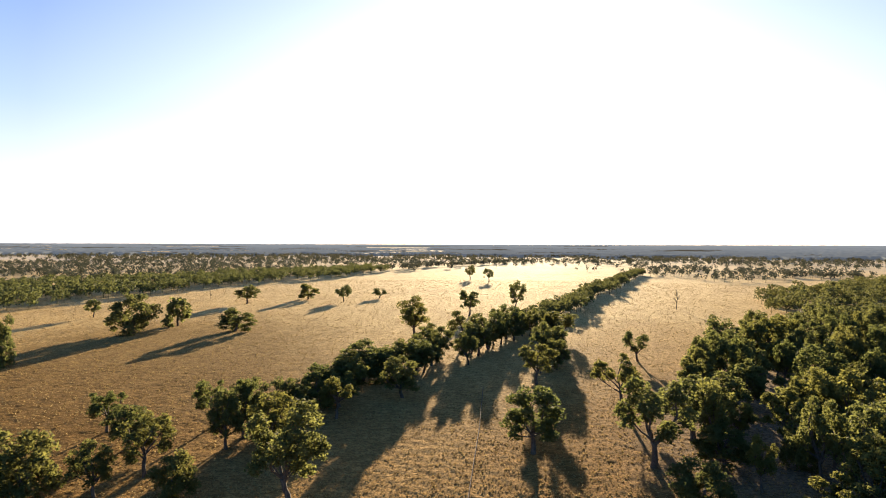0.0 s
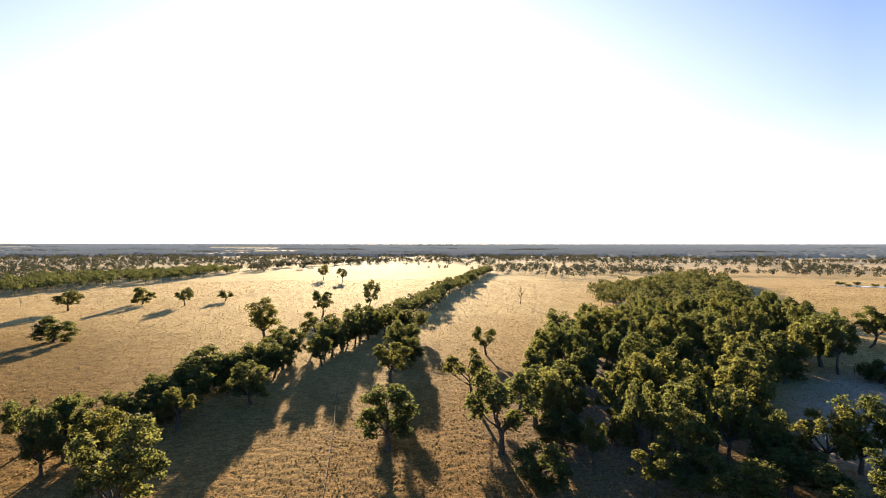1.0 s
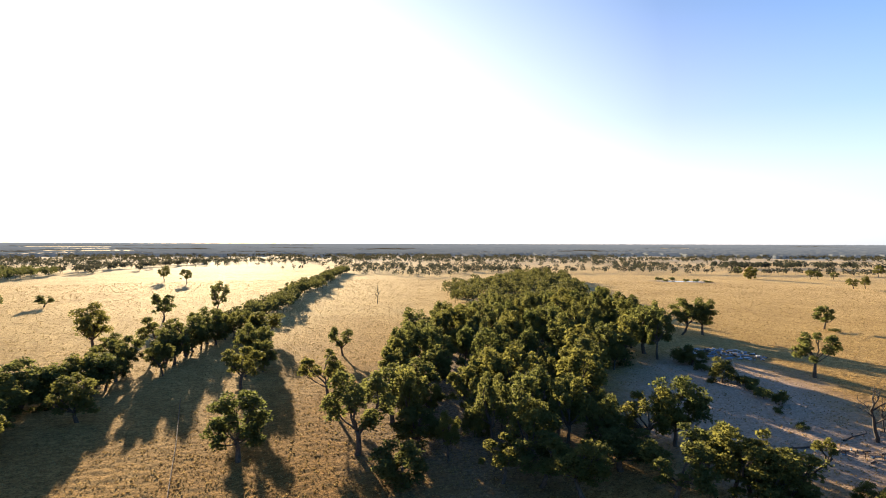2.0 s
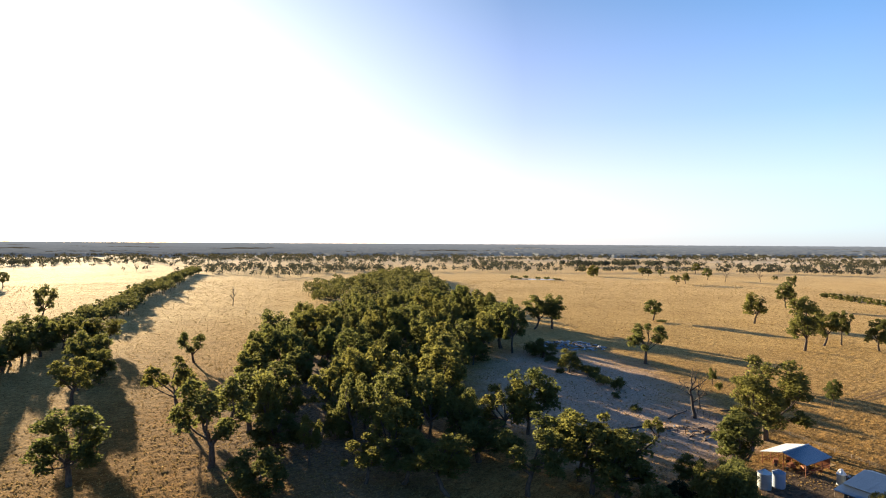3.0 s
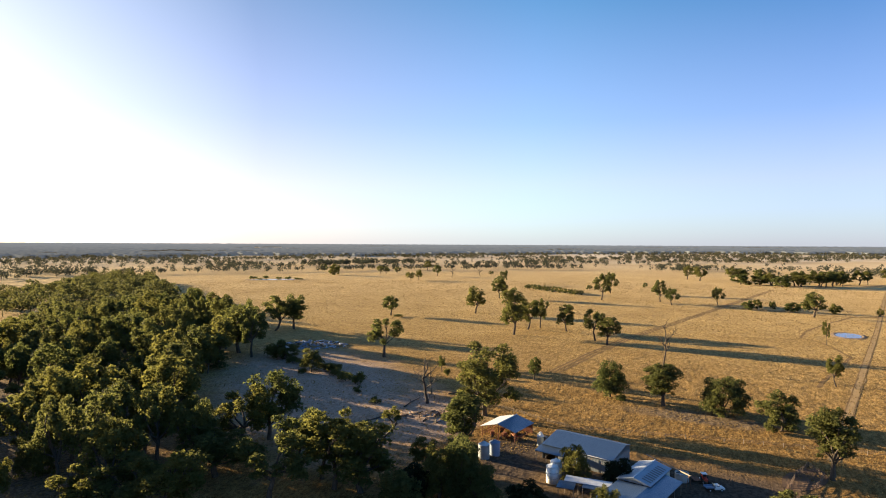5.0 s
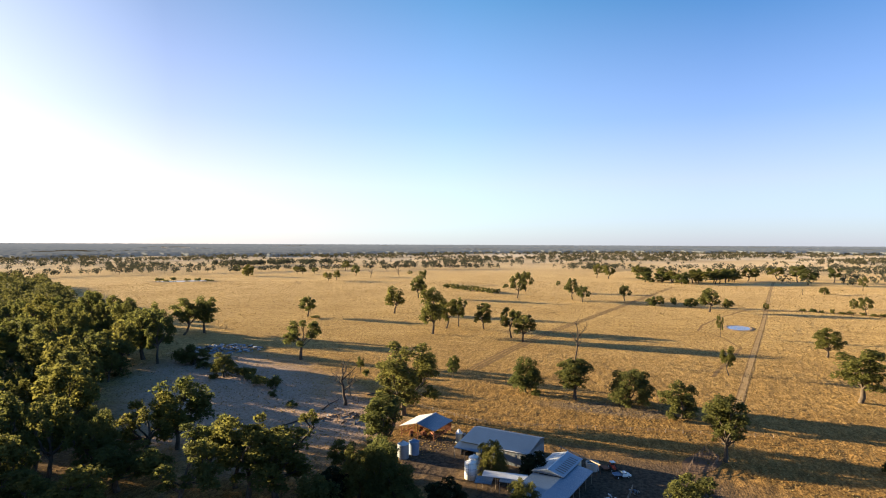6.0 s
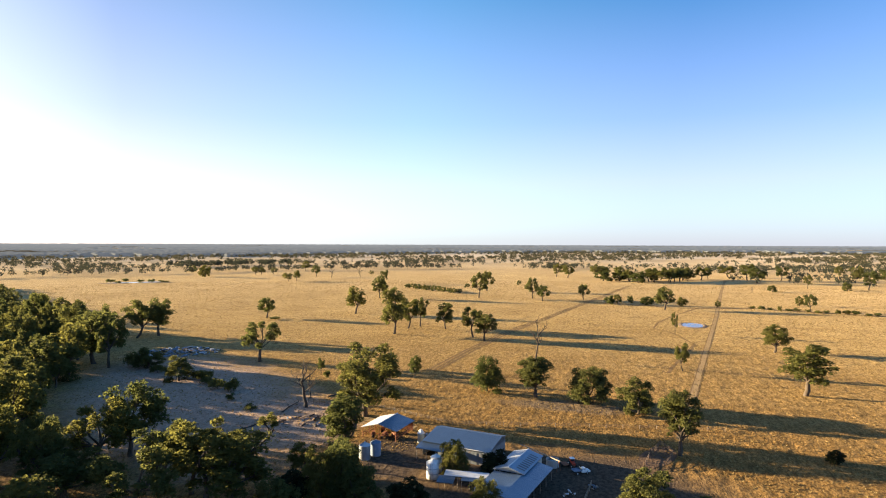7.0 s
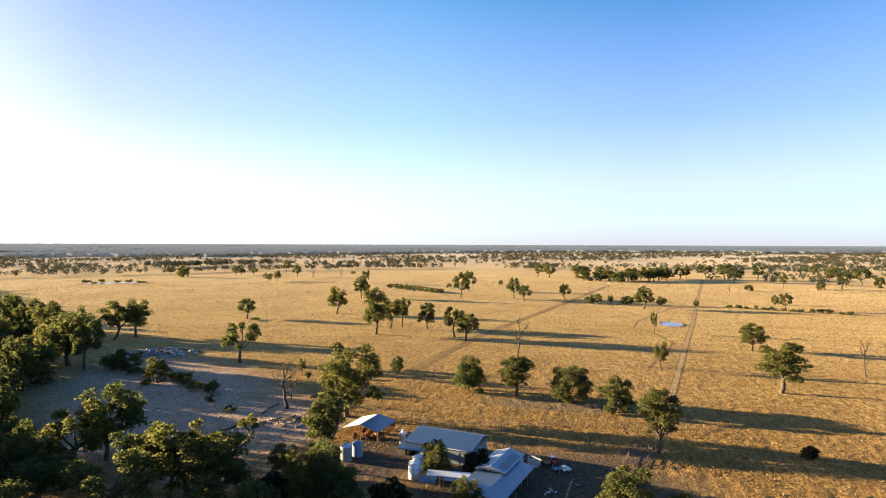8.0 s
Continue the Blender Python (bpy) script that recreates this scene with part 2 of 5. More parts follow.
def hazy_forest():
    """Closed eucalypt canopy far off, its summer haze painted on as a glow."""
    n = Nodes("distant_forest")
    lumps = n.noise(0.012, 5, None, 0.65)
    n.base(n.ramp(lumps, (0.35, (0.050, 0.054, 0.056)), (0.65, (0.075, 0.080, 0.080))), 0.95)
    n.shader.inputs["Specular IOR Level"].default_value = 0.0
    # mottled emission imitates haze and lightens with distance
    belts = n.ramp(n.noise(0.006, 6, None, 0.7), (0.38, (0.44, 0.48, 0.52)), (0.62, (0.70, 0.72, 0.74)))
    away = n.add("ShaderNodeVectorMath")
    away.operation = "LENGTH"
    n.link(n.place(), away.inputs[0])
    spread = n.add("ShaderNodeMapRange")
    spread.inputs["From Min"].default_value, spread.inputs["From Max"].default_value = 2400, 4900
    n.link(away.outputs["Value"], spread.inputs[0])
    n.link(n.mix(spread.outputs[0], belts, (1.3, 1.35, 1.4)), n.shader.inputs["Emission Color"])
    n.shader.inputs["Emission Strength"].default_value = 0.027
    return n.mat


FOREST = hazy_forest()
SLATE = plain("blue_grey_plastic", (0.20, 0.25, 0.34), 0.5)


# ---- small helpers ----
def rise(x, y):
    """The height of the land: flat country that lifts towards the horizon."""
    r = math.hypot(x, y)
    z = 50 * ((r - 1800) / 3150) ** 1.5 if r > 1800 else 0.0
    return z


def mesh_of(name, verts, faces, material, smooth=False):
    me = bpy.data.meshes.new(name)
    me.from_pydata([tuple(v) for v in verts], [], [tuple(f) for f in faces])
    me.materials.append(material)
    if smooth:
        me.polygons.foreach_set("use_smooth", [True] * len(me.polygons))
    me.update()
    return me


def part(name, bm, material, parent, label=""):
    me = bpy.data.meshes.new(name)
    bm.to_mesh(me)
    bm.free()
    me.materials.append(material)
    ob = new(name, me)
    ob.parent = parent
    return tagged(ob, label) if label else ob


def thing(name, x, y, turn=0.0, z=None, label="", category="", group="", kind=""):
    ob = new(name)
    ob.matrix_basis = pose(x, y, rise(x, y) if z is None else z, 0, 0, turn)
    return tagged(ob, label, category, group, kind)


def box(size, at, bevel=0.0, turn=None):
    bm = bmesh.new()
    bmesh.ops.create_cube(bm, size=1.0, matrix=Matrix.Diagonal((*size, 1)))
    if bevel:
        bmesh.ops.bevel(bm, geom=bm.edges[:], offset=bevel, segments=2, affect="EDGES")
    m = Matrix.Translation(at) @ (turn if turn else Matrix.Identity(4))
    bmesh.ops.transform(bm, matrix=m, verts=bm.verts)
    return bm


def rod(a, b, r0, r1=None, sides=8):
    """A round bar from a to b."""
    a, b = Vector(a), Vector(b)
    bm = bmesh.new()
    way = b - a
    bmesh.ops.create_cone(bm, cap_ends=True, segments=sides, radius1=r0, radius2=r0 if r1 is None else r1, depth=way.length)
    bmesh.ops.transform(bm, matrix=Matrix.Translation((a + b) / 2) @ way.to_track_quat("Z", "Y").to_matrix().to_4x4(), verts=bm.verts)
    return bm


def slab(corners, thick):
    """A sheet with four corners and a thickness downwards."""
    bm = bmesh.new()
    top = [bm.verts.new(c) for c in corners]
    low = [bm.verts.new((c[0], c[1], c[2] - thick)) for c in corners]
    bm.faces.new(top)
    bm.faces.new(low[::-1])
    k = len(corners)
    for i in range(k):
        bm.faces.new((top[i], low[i], low[(i + 1) % k], top[(i + 1) % k]))
    bmesh.ops.recalc_face_normals(bm, faces=bm.faces)
    return bm


def lathe(profile, sides=24, at=(0, 0, 0)):
    """A round body from rows of radius and height."""
    bm = bmesh.new()
    rings = []
    for r, z in profile:
        rings.append([bm.verts.new((at[0] + r * math.cos(2 * math.pi * k / sides), at[1] + r * math.sin(2 * math.pi * k / sides), at[2] + z))
                      for k in range(sides)])
    for a, b in zip(rings, rings[1:]):
        for k in range(sides):
            bm.faces.new((a[k], a[(k + 1) % sides], b[(k + 1) % sides], b[k]))
    bm.faces.new(rings[0][::-1])
    bm.faces.new(rings[-1])
    return bm


# ---- ground ----
# worn ways and yards, over which the tufted ground lies flat: a line of points and a half width
MAIN_TRACK = [(178, -30), (233, -43.6), (291, -58), (471, -103), (773, -175.6), (1000, -232)]
CROSS_TRACK = [(252, 60), (294, 54), (365, 42), (459, 17.7), (647, -28.8), (839, -75)]
DAM_TRACK = [(269, -39.5), (350, -66), (392, -61), (412, -52), (440, -58), (485, -75), (557, -108)]
YARD_TRACK = [(171, 46), (174, 58), (176, 66), (190, 80)]
WORN = [(MAIN_TRACK, 2.5), (CROSS_TRACK, 3.5), (DAM_TRACK, 1.2), (YARD_TRACK, 4.0),
        ([(120, 6), (140, 4), (150, -6)], 14.0), ([(128, 24), (150, 28), (160, 52)], 11.0), ([(150, -17), (170, -25)], 6.0),
        ([(433, -72), (433, -88)], 15.0), ([(164, 82), (188, 84)], 8.0)]


def tufted(x, y):
    """The lumpy relief of tussocky pasture, in metres, for arrays of places."""
    nr = np.random.default_rng(77)
    h = np.zeros_like(x)
    for size, high in ((9.0, 0.04), (3.1, 0.05), (1.9, 0.12), (1.2, 0.10)):
        grid = nr.uniform(-1, 1, (256, 256))
        c, q = math.cos(size), math.sin(size)
        u, v = (c * x - q * y) / size, (q * x + c * y) / size
        iu, iv = np.floor(u).astype(int), np.floor(v).astype(int)
        fu, fv = u - iu, v - iv
        fu, fv = fu * fu * (3 - 2 * fu), fv * fv * (3 - 2 * fv)
        g = lambda a, b: grid[(iu + a) % 256, (iv + b) % 256]
        h += high * ((g(0, 0) * (1 - fu) + g(1, 0) * fu) * (1 - fv) + (g(0, 1) * (1 - fu) + g(1, 1) * fu) * fv)
    r = np.hypot(x, y)
    h *= np.clip((r - 60) / 40, 0, 1) * np.clip((900 - r) / 450, 0, 1)
    for line, half in WORN:
        near = np.full_like(x, 1e9)
        for (ax, ay), (bx, by) in zip(line, line[1:]):
            t = np.clip(((x - ax) * (bx - ax) + (y - ay) * (by - ay)) / ((bx - ax) ** 2 + (by - ay) ** 2), 0, 1)
            near = np.minimum(near, np.hypot(x - ax - t * (bx - ax), y - ay - t * (by - ay)))
        k = np.clip((near - half) / 2.5, 0, 1)
        h = h * k - 0.02 * (1 - k)
    return h


def build_ground():
    radii = np.concatenate([np.linspace(8, 100, 14), np.geomspace(104, 480, 270), np.geomspace(530, 4950, 80)])
    bearings = np.radians(np.concatenate([np.linspace(-41, 120, 640), np.linspace(123, 316, 60)]))
    rr, aa = np.meshgrid(radii, bearings, indexing="ij")
    x, y = rr * np.sin(aa), rr * np.cos(aa)
    z = np.where(rr > 1800, 50 * (np.maximum(rr - 1800, 0) / 3150) ** 1.5, 0.0) + tufted(x, y)
    n, m = rr.shape
    verts = np.concatenate([[[0.0, 0.0, 0.0]], np.stack([x, y, z], -1).reshape(-1, 3)])
    i, j = np.meshgrid(np.arange(n - 1), np.arange(m), indexing="ij")
    a, b = 1 + i * m + j, 1 + i * m + (j + 1) % m
    quads = np.stack([a, b, b + m, a + m], -1).reshape(-1, 4)[:, ::-1]
    fan = np.stack([np.zeros(m, int), 1 + (np.arange(m) + 1) % m, 1 + np.arange(m)], -1)
    me = bpy.data.meshes.new("ground")
    me.vertices.add(len(verts))
    me.vertices.foreach_set("co", verts.reshape(-1))
    me.loops.add(quads.size + fan.size)
    me.loops.foreach_set("vertex_index", np.concatenate([quads.reshape(-1), fan.reshape(-1)]).astype(np.int32))
    me.polygons.add(len(quads) + len(fan))
    me.polygons.foreach_set("loop_start", np.concatenate([np.arange(len(quads)) * 4, quads.size + np.arange(len(fan)) * 3]).astype(np.int32))
    me.update(calc_edges=True)
    me.polygons.foreach_set("use_smooth", [True] * len(me.polygons))
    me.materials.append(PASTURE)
    me.validate()
    tagged(new("ground", me), "flat dry golden pasture reaching to the horizon", "ground", kind="structure")


def strip(name, points, width, material, label, category, lift=0.03, kind="structure", wobble=0.35, seed=1):
    """A worn band along a line of points on the ground, with an uneven edge."""
    rng = random.Random(seed)
    pts = []
    for a, b in zip(points, points[1:]):
        a, b = Vector((*a, 0)), Vector((*b, 0))
        k = max(2, int((b - a).length / 4))
        pts += [a.lerp(b, i / k) for i in range(k)]
    pts.append(Vector((*points[-1], 0)))
    verts, faces = [], []
    for i, p in enumerate(pts):
        way = (pts[min(i + 1, len(pts) - 1)] - pts[max(i - 1, 0)]).normalized()
        side = Vector((-way.y, way.x, 0))
        sway = side * (wobble * width * noise.noise((p.x * 0.05, p.y * 0.05, seed)))
        for s in (-1, 1):
            q = p + sway + side * s * width / 2 * rng.uniform(0.75, 1.2)
            verts.append((q.x, q.y, rise(q.x, q.y) + lift))
        if i:
            faces.append((2 * i - 2, 2 * i - 1, 2 * i + 1, 2 * i))
    return tagged(new(name, mesh_of(name, verts, faces, material)), label, category, kind=kind)


def patch(name, x, y, rx, ry, turn, material, label, category, lift=0.02, seed=1, rough=0.25):
    """An uneven flat patch of another surface on the ground."""
    k, verts = 56, []
    c, s = math.cos(radians(turn)), math.sin(radians(turn))
    for i in range(k):
        a = 2 * math.pi * i / k
        f = 1 + rough * noise.noise((2.2 * math.cos(a), 2.2 * math.sin(a), seed * 3.7)) + 0.5 * rough * noise.noise((6 * math.cos(a), 6 * math.sin(a), seed))
        u, v = rx * f * math.cos(a), ry * f * math.sin(a)
        q = (x + c * u - s * v, y + s * u + c * v)
        verts.append((*q, rise(*q) + lift))
    return tagged(new(name, mesh_of(name, verts, [range(k)], material)), label, category, kind="structure")


build_ground()


# ---- trees: a few of each kind are shaped, and copied with other sizes and turns ----
def tube(verts, faces, pts, radii, sides=7):
    start = len(verts)
    for i, (p, r) in enumerate(zip(pts, radii)):
        way = (Vector(pts[min(i + 1, len(pts) - 1)]) - Vector(pts[max(i - 1, 0)])).normalized()
        a = way.orthogonal().normalized()
        b = way.cross(a)
        for k in range(sides):
            t = 2 * math.pi * k / sides
            verts.append(Vector(p) + (a * math.cos(t) + b * math.sin(t)) * r)
    for i in range(len(pts) - 1):
        for k in range(sides):
            j = (k + 1) % sides
            faces.append((start + i * sides + k, start + i * sides + j, start + (i + 1) * sides + j, start + (i + 1) * sides + k))
    faces.append(tuple(start + (len(pts) - 1) * sides + k for k in range(sides)))


def bent(rng, a, b, bend, steps=5):
    """Points from a to b along a crooked line."""
    a, b = Vector(a), Vector(b)
    off = Vector((rng.uniform(-1, 1), rng.uniform(-1, 1), rng.uniform(-0.3, 0.6))) * bend * (b - a).length
    return [a.lerp(b, i / steps) + off * math.sin(math.pi * i / steps) + Vector((rng.uniform(-1, 1), rng.uniform(-1, 1), 0)) * 0.02 * (b - a).length * (0 < i < steps)
            for i in range(steps + 1)]


def sprays(rng, clumps, count, size, stray=0.14):
    """Small leafy blades over the rounded clumps (centre, radius, flatness), most of them lying along the clump's skin."""
    total = sum(c[1] ** 2 for c in clumps)
    verts, faces = [], []
    for centre, radius, flat in clumps:
        n = max(5, int(count * radius ** 2 / total))
        d = rng.normal(size=(n, 3))
        d /= np.linalg.norm(d, axis=1)[:, None]
        d[:, 2] = np.where(d[:, 2] < -0.7, -d[:, 2], d[:, 2])
        lump = 1 + 0.16 * np.sin(5 * d[:, :1] + 3 * centre[0]) + 0.14 * np.sin(7 * d[:, 1:2] + 4 * d[:, 2:] + centre[1])
        far = np.where(rng.random((n, 1)) < stray, rng.uniform(0.25, 1.4, (n, 1)), rng.uniform(0.74, 1.04, (n, 1)) * lump)
        p = np.array(centre) + d * far * radius * np.array([1, 1, flat])
        skin = d / np.array([1, 1, flat]) + rng.normal(size=(n, 3)) * 0.8
        skin /= np.linalg.norm(skin, axis=1)[:, None]
        u = np.cross(skin, rng.normal(size=(n, 3)))
        u /= np.linalg.norm(u, axis=1)[:, None] + 1e-6
        w = np.cross(skin, u)
        s = size * rng.uniform(0.55, 1.3, (n, 1))
        base = len(verts)
        blade = np.stack([p - u * s, p + w * s * 0.7 + u * s * 0.5, p - w * s * 0.7 + u * s * rng.uniform(0.2, 0.9, (n, 1))], 1)
        verts.extend(blade.reshape(-1, 3).tolist())
        faces += [(base + 3 * i, base + 3 * i + 1, base + 3 * i + 2) for i in range(n)]
    return verts, faces


def puffs(rng, centre, radius, flat=0.8, count=7):
    """The rounded leaf clumps that make up one leaf mass: a cap, a ring round it and a few below."""
    out = [((centre[0], centre[1], centre[2] + radius * flat * 0.6), radius * rng.uniform(0.5, 0.62), flat)]
    for i in range(count - 1):
        a = i * 2.4 + rng.uniform(-0.5, 0.5)
        up = rng.uniform(-1.0, 0.6)
        q = radius * rng.uniform(0.35, 0.75) * (1 - 0.3 * abs(up))
        out.append(((centre[0] + q * math.cos(a), centre[1] + q * math.sin(a), centre[2] + radius * flat * up), radius * rng.uniform(0.36, 0.58), flat))
    return out


def tree_of(name, trunk, limbs, crown, label, category, wood, leaf):
    """An Empty at the foot with the trunk, each limb and the crown as parts."""
    root = new(name)
    tagged(root, label, category)
    for what, (v, f) in [("trunk", trunk)] + [("limb", l) for l in limbs]:
        ob = new(what, mesh_of(what, v, f, wood, True))
        ob.parent = root
    if crown:
        ob = new("crown", mesh_of("crown", *crown, leaf))
        ob.parent = root
    return root


def gum(seed, clear=0.25, lobes=9, count=6000, size=0.3, lean=0.06, drop=0.62, lobe=1.9, low=3, half=5.0, towards=None):
    """A gum 16 m high and about 11 m across: bare trunk, crooked limbs, and a crown of separate leaf masses with gaps between."""
    rng, nr = random.Random(seed), np.random.default_rng(seed)
    h = 16.0
    fork = Vector((rng.uniform(-1, 1) * lean * h, rng.uniform(-1, 1) * lean * h, clear * h))
    if towards:
        fork.x, fork.y = towards
    tv, tf = [], []
    pts = bent(rng, (0, 0, -0.3), fork, 0.06, 6)
    tube(tv, tf, pts, np.linspace(0.42, 0.26, len(pts)), 8)
    masses = []
    first = rng.uniform(0, 6.28)
    for i in range(lobes):
        a, u = first + i * 2.4 + rng.uniform(-0.5, 0.5), (i + 0.5) / lobes
        out = half * math.sin(math.pi * min(0.9, 0.22 + drop * u + rng.uniform(-0.04, 0.04))) * rng.uniform(0.45, 0.85)
        z = h * (clear + 0.10 + (0.80 - clear) * u + rng.uniform(-0.05, 0.05))
        masses.append(((fork.x * 0.8 + out * math.cos(a), fork.y * 0.8 + out * math.sin(a), z), lobe * rng.uniform(0.65, 1.15), rng.uniform(1.0, 1.25)))
    for i in range(low):
        a, out = first + 1.1 + i * 2.1 + rng.uniform(-0.5, 0.5), half * rng.uniform(0.5, 0.95)
        masses.append(((fork.x * 0.9 + out * math.cos(a), fork.y * 0.9 + out * math.sin(a), h * rng.uniform(clear + 0.04, clear + 0.3)), lobe * rng.uniform(0.5, 0.8), 1.05))
    limbs, clumps = [], []
    for i, (centre, r, flat) in enumerate(masses):
        own = puffs(rng, centre, r, flat, 6 if r < 1.5 else 8)
        clumps += own
        if i % 2 and i > 5:
            continue
        lv, lf = [], []
        start = Vector(pts[-1 - rng.randint(0, 1)])
        line = bent(rng, start, Vector(centre) - Vector((0, 0, r * 0.3)), 0.13, 5)
        tube(lv, lf, line, np.linspace(0.2, 0.06, len(line)), 5)
        for tip in own[:4]:
            twig = bent(rng, line[3 + rng.randint(0, 1)], tip[0], 0.12, 3)
            tube(lv, lf, twig, np.linspace(0.075, 0.03, len(twig)), 4)
        limbs.append((lv, lf))
    return (tv, tf), limbs, sprays(nr, clumps, count, size)


def bush(seed, count=6400, size=0.26, lobes=13, half=4.1):
    """A dense rounded tree, 10 m high and 10 m across, leafy almost to the ground."""
    rng, nr = random.Random(seed), np.random.default_rng(seed)
    h = 10.0
    tv, tf = [], []
    pts = bent(rng, (0, 0, -0.3), (rng.uniform(-0.5, 0.5), rng.uniform(-0.5, 0.5), 4.5), 0.05, 5)
    tube(tv, tf, pts, np.linspace(0.34, 0.18, len(pts)), 8)
    masses = []
    for i in range(lobes):
        a, u = i * 2.4 + rng.uniform(-0.4, 0.4), (i + 0.5) / lobes
        z = h * (0.14 + 0.72 * u)
        out = half * math.sqrt(max(0.04, 1 - ((u - 0.36) / 0.66) ** 2)) * rng.uniform(0.45, 0.85)
        masses.append(((out * math.cos(a), out * math.sin(a), z * rng.uniform(0.9, 1.08)), rng.uniform(1.2, 1.9), 1.05))
    limbs, clumps = [], []
    for i, (centre, r, flat) in enumerate(masses):
        clumps += puffs(rng, centre, r, flat, 7)
        if i % 3 == 1:
            lv, lf = [], []
            line = bent(rng, pts[2], centre, 0.1, 4)
            tube(lv, lf, line, np.linspace(0.14, 0.04, len(line)), 5)
            limbs.append((lv, lf))
    return (tv, tf), limbs, sprays(nr, clumps, count, size)


def bare(seed):
    """A dead gum 14 m high: trunk and forked, crooked limbs with broken twigs."""
    rng = random.Random(seed)
    tv, tf = [], []
    top = Vector((rng.uniform(-0.8, 0.8), rng.uniform(-0.8, 0.8), 10.5))
    pts = bent(rng, (0, 0, -0.3), top, 0.06, 7)
    tube(tv, tf, pts, np.linspace(0.34, 0.12, len(pts)), 8)
    limbs = []
    for i in range(8):
        lv, lf = [], []
        a, start = i * 2.4 + rng.uniform(-0.5, 0.5), Vector(pts[3 + i % 5])
        end = start + Vector((math.cos(a) * rng.uniform(1.6, 3.6), math.sin(a) * rng.uniform(1.6, 3.6), rng.uniform(1.8, 4.2)))
        line = bent(rng, start, end, 0.15, 5)
        tube(lv, lf, line, np.linspace(0.15, 0.05, len(line)), 6)
        for k in (2, 3, 4, 5):
            for _ in range(2):
                tip = Vector(line[k]) + Vector((rng.uniform(-1.3, 1.3), rng.uniform(-1.3, 1.3), rng.uniform(0.2, 1.6)))
                tube(lv, lf, bent(rng, line[k], tip, 0.12, 3), np.linspace(0.07, 0.025, 4), 4)
        limbs.append((lv, lf))
    return (tv, tf), limbs, None


def shrub(seed):
    """A low shrub, 3 m high and 5 m across."""
    rng, nr = random.Random(seed), np.random.default_rng(seed)
    tv, tf = [], []
    tube(tv, tf, bent(rng, (0, 0, -0.1), (0.2, 0.1, 1.4), 0.1, 3), np.linspace(0.12, 0.05, 4), 6)
    masses = [((rng.uniform(-1.6, 1.6), rng.uniform(-1.6, 1.6), rng.uniform(0.7, 2.1)), rng.uniform(0.7, 1.1), 0.75) for _ in range(10)]
    return (tv, tf), [], sprays(nr, masses, 1000, 0.24, 0.3)


KINDS = {}


def masters(kind, name, shapes, label, category, wood, leaf, size):
    KINDS[kind] = []
    for shape in shapes:
        true = size
        if shape[2]:
            p = np.array(shape[2][0])
            spread = [np.percentile(p[:, k], 98.5) - np.percentile(p[:, k], 1.5) for k in (0, 1)]
            true = (sum(spread) / 2 * 1.14, np.percentile(p[:, 2], 99.5) * 1.02)
        KINDS[kind].append((tree_of(name, *shape, label, category, wood, leaf), true))


def gums(count, size, first):
    """Seven shapes of gum, with so many leaf blades of that size."""
    return [gum(first, 0.31, 10, int(count), size, 0.06, 0.6), gum(first + 1, 0.36, 8, int(count * 0.9), size, 0.05, 0.52, 2.0, 2), gum(first + 2, 0.27, 12, int(count * 1.1), size, 0.06, 0.64, 1.8, 4),
            gum(first + 3, 0.38, 7, int(count * 0.75), size, 0.06, 0.55, 1.8, 2), gum(first + 4, 0.33, 9, int(count * 0.95), size, 0.08, 0.66, 1.9, 3),
            gum(first + 5, 0.25, 13, int(count * 1.1), size, 0.05, 0.62, 1.8, 4), gum(first + 6, 0.31, 9, int(count * 0.9), size, 0.05, 0.5, 1.9, 3, 4.2)]


GUM_LABEL = "grey-barked gum tree with an open olive-green crown on dry grass"
masters("g", "gum_tree", gums(6000, 0.30, 11), GUM_LABEL, "tree", BARK, GUM_LEAF, (11.0, 16.0))
masters("m", "gum_tree", gums(4400, 0.345, 111), "tall gum tree with a dense green crown in the woodland", "tree", BARK, GUM_LEAF, (11.0, 16.0))
masters("o", "gum_tree", [gum(131, 0.30, 8, 4200, 0.30, 0.07, 0.55, 1.5, 1), gum(132, 0.36, 7, 3800, 0.30, 0.09, 0.5, 1.6, 2), gum(133, 0.3, 9, 4400, 0.30, 0.1, 0.6, 1.4, 2)],
        "slender gum with thin leaf masses on long bare limbs", "tree", BARK, GUM_LEAF, (11.0, 16.0))
masters("t", "gum_tree", [gum(141, 0.23, 17, 8500, 0.25, 0.03, 0.62, 1.5, 1, 3.3), gum(142, 0.25, 16, 8500, 0.25, 0.03, 0.62, 1.55, 1, 3.3)],
        "tall narrow gum with a full olive crown above a short trunk", "tree", BARK, BUSH_LEAF, (8.0, 16.0))
masters("b", "bushy_tree", [bush(21), bush(22), bush(23), bush(24, 6400, 0.26, 11)],
        "dense bushy green tree leafy nearly to the ground", "tree", BARK, BUSH_LEAF, (10.0, 10.0))
masters("k", "dark_tree", [bush(31, 9000, 0.32, 20, 4.6)], "small dark dense tree on a short trunk in dry grass", "tree", BARK, SHADED_LEAF, (10.0, 10.0))
masters("c", "bushy_tree", [bush(91, 13000, 0.2, 19, 4.5), bush(92, 13000, 0.2, 17, 4.5), bush(94, 13000, 0.2, 20, 4.5)], "full rounded olive-green tree with a dense fine crown", "tree", BARK, BUSH_LEAF, (10.0, 10.0))
masters("h", "gum_tree", [gum(95, 0.24, 13, 13000, 0.22, 0.05, 0.6, 1.8, 4)], "large spreading gum with layered olive crown and dark limbs", "tree", BARK, BUSH_LEAF, (11.0, 16.0))
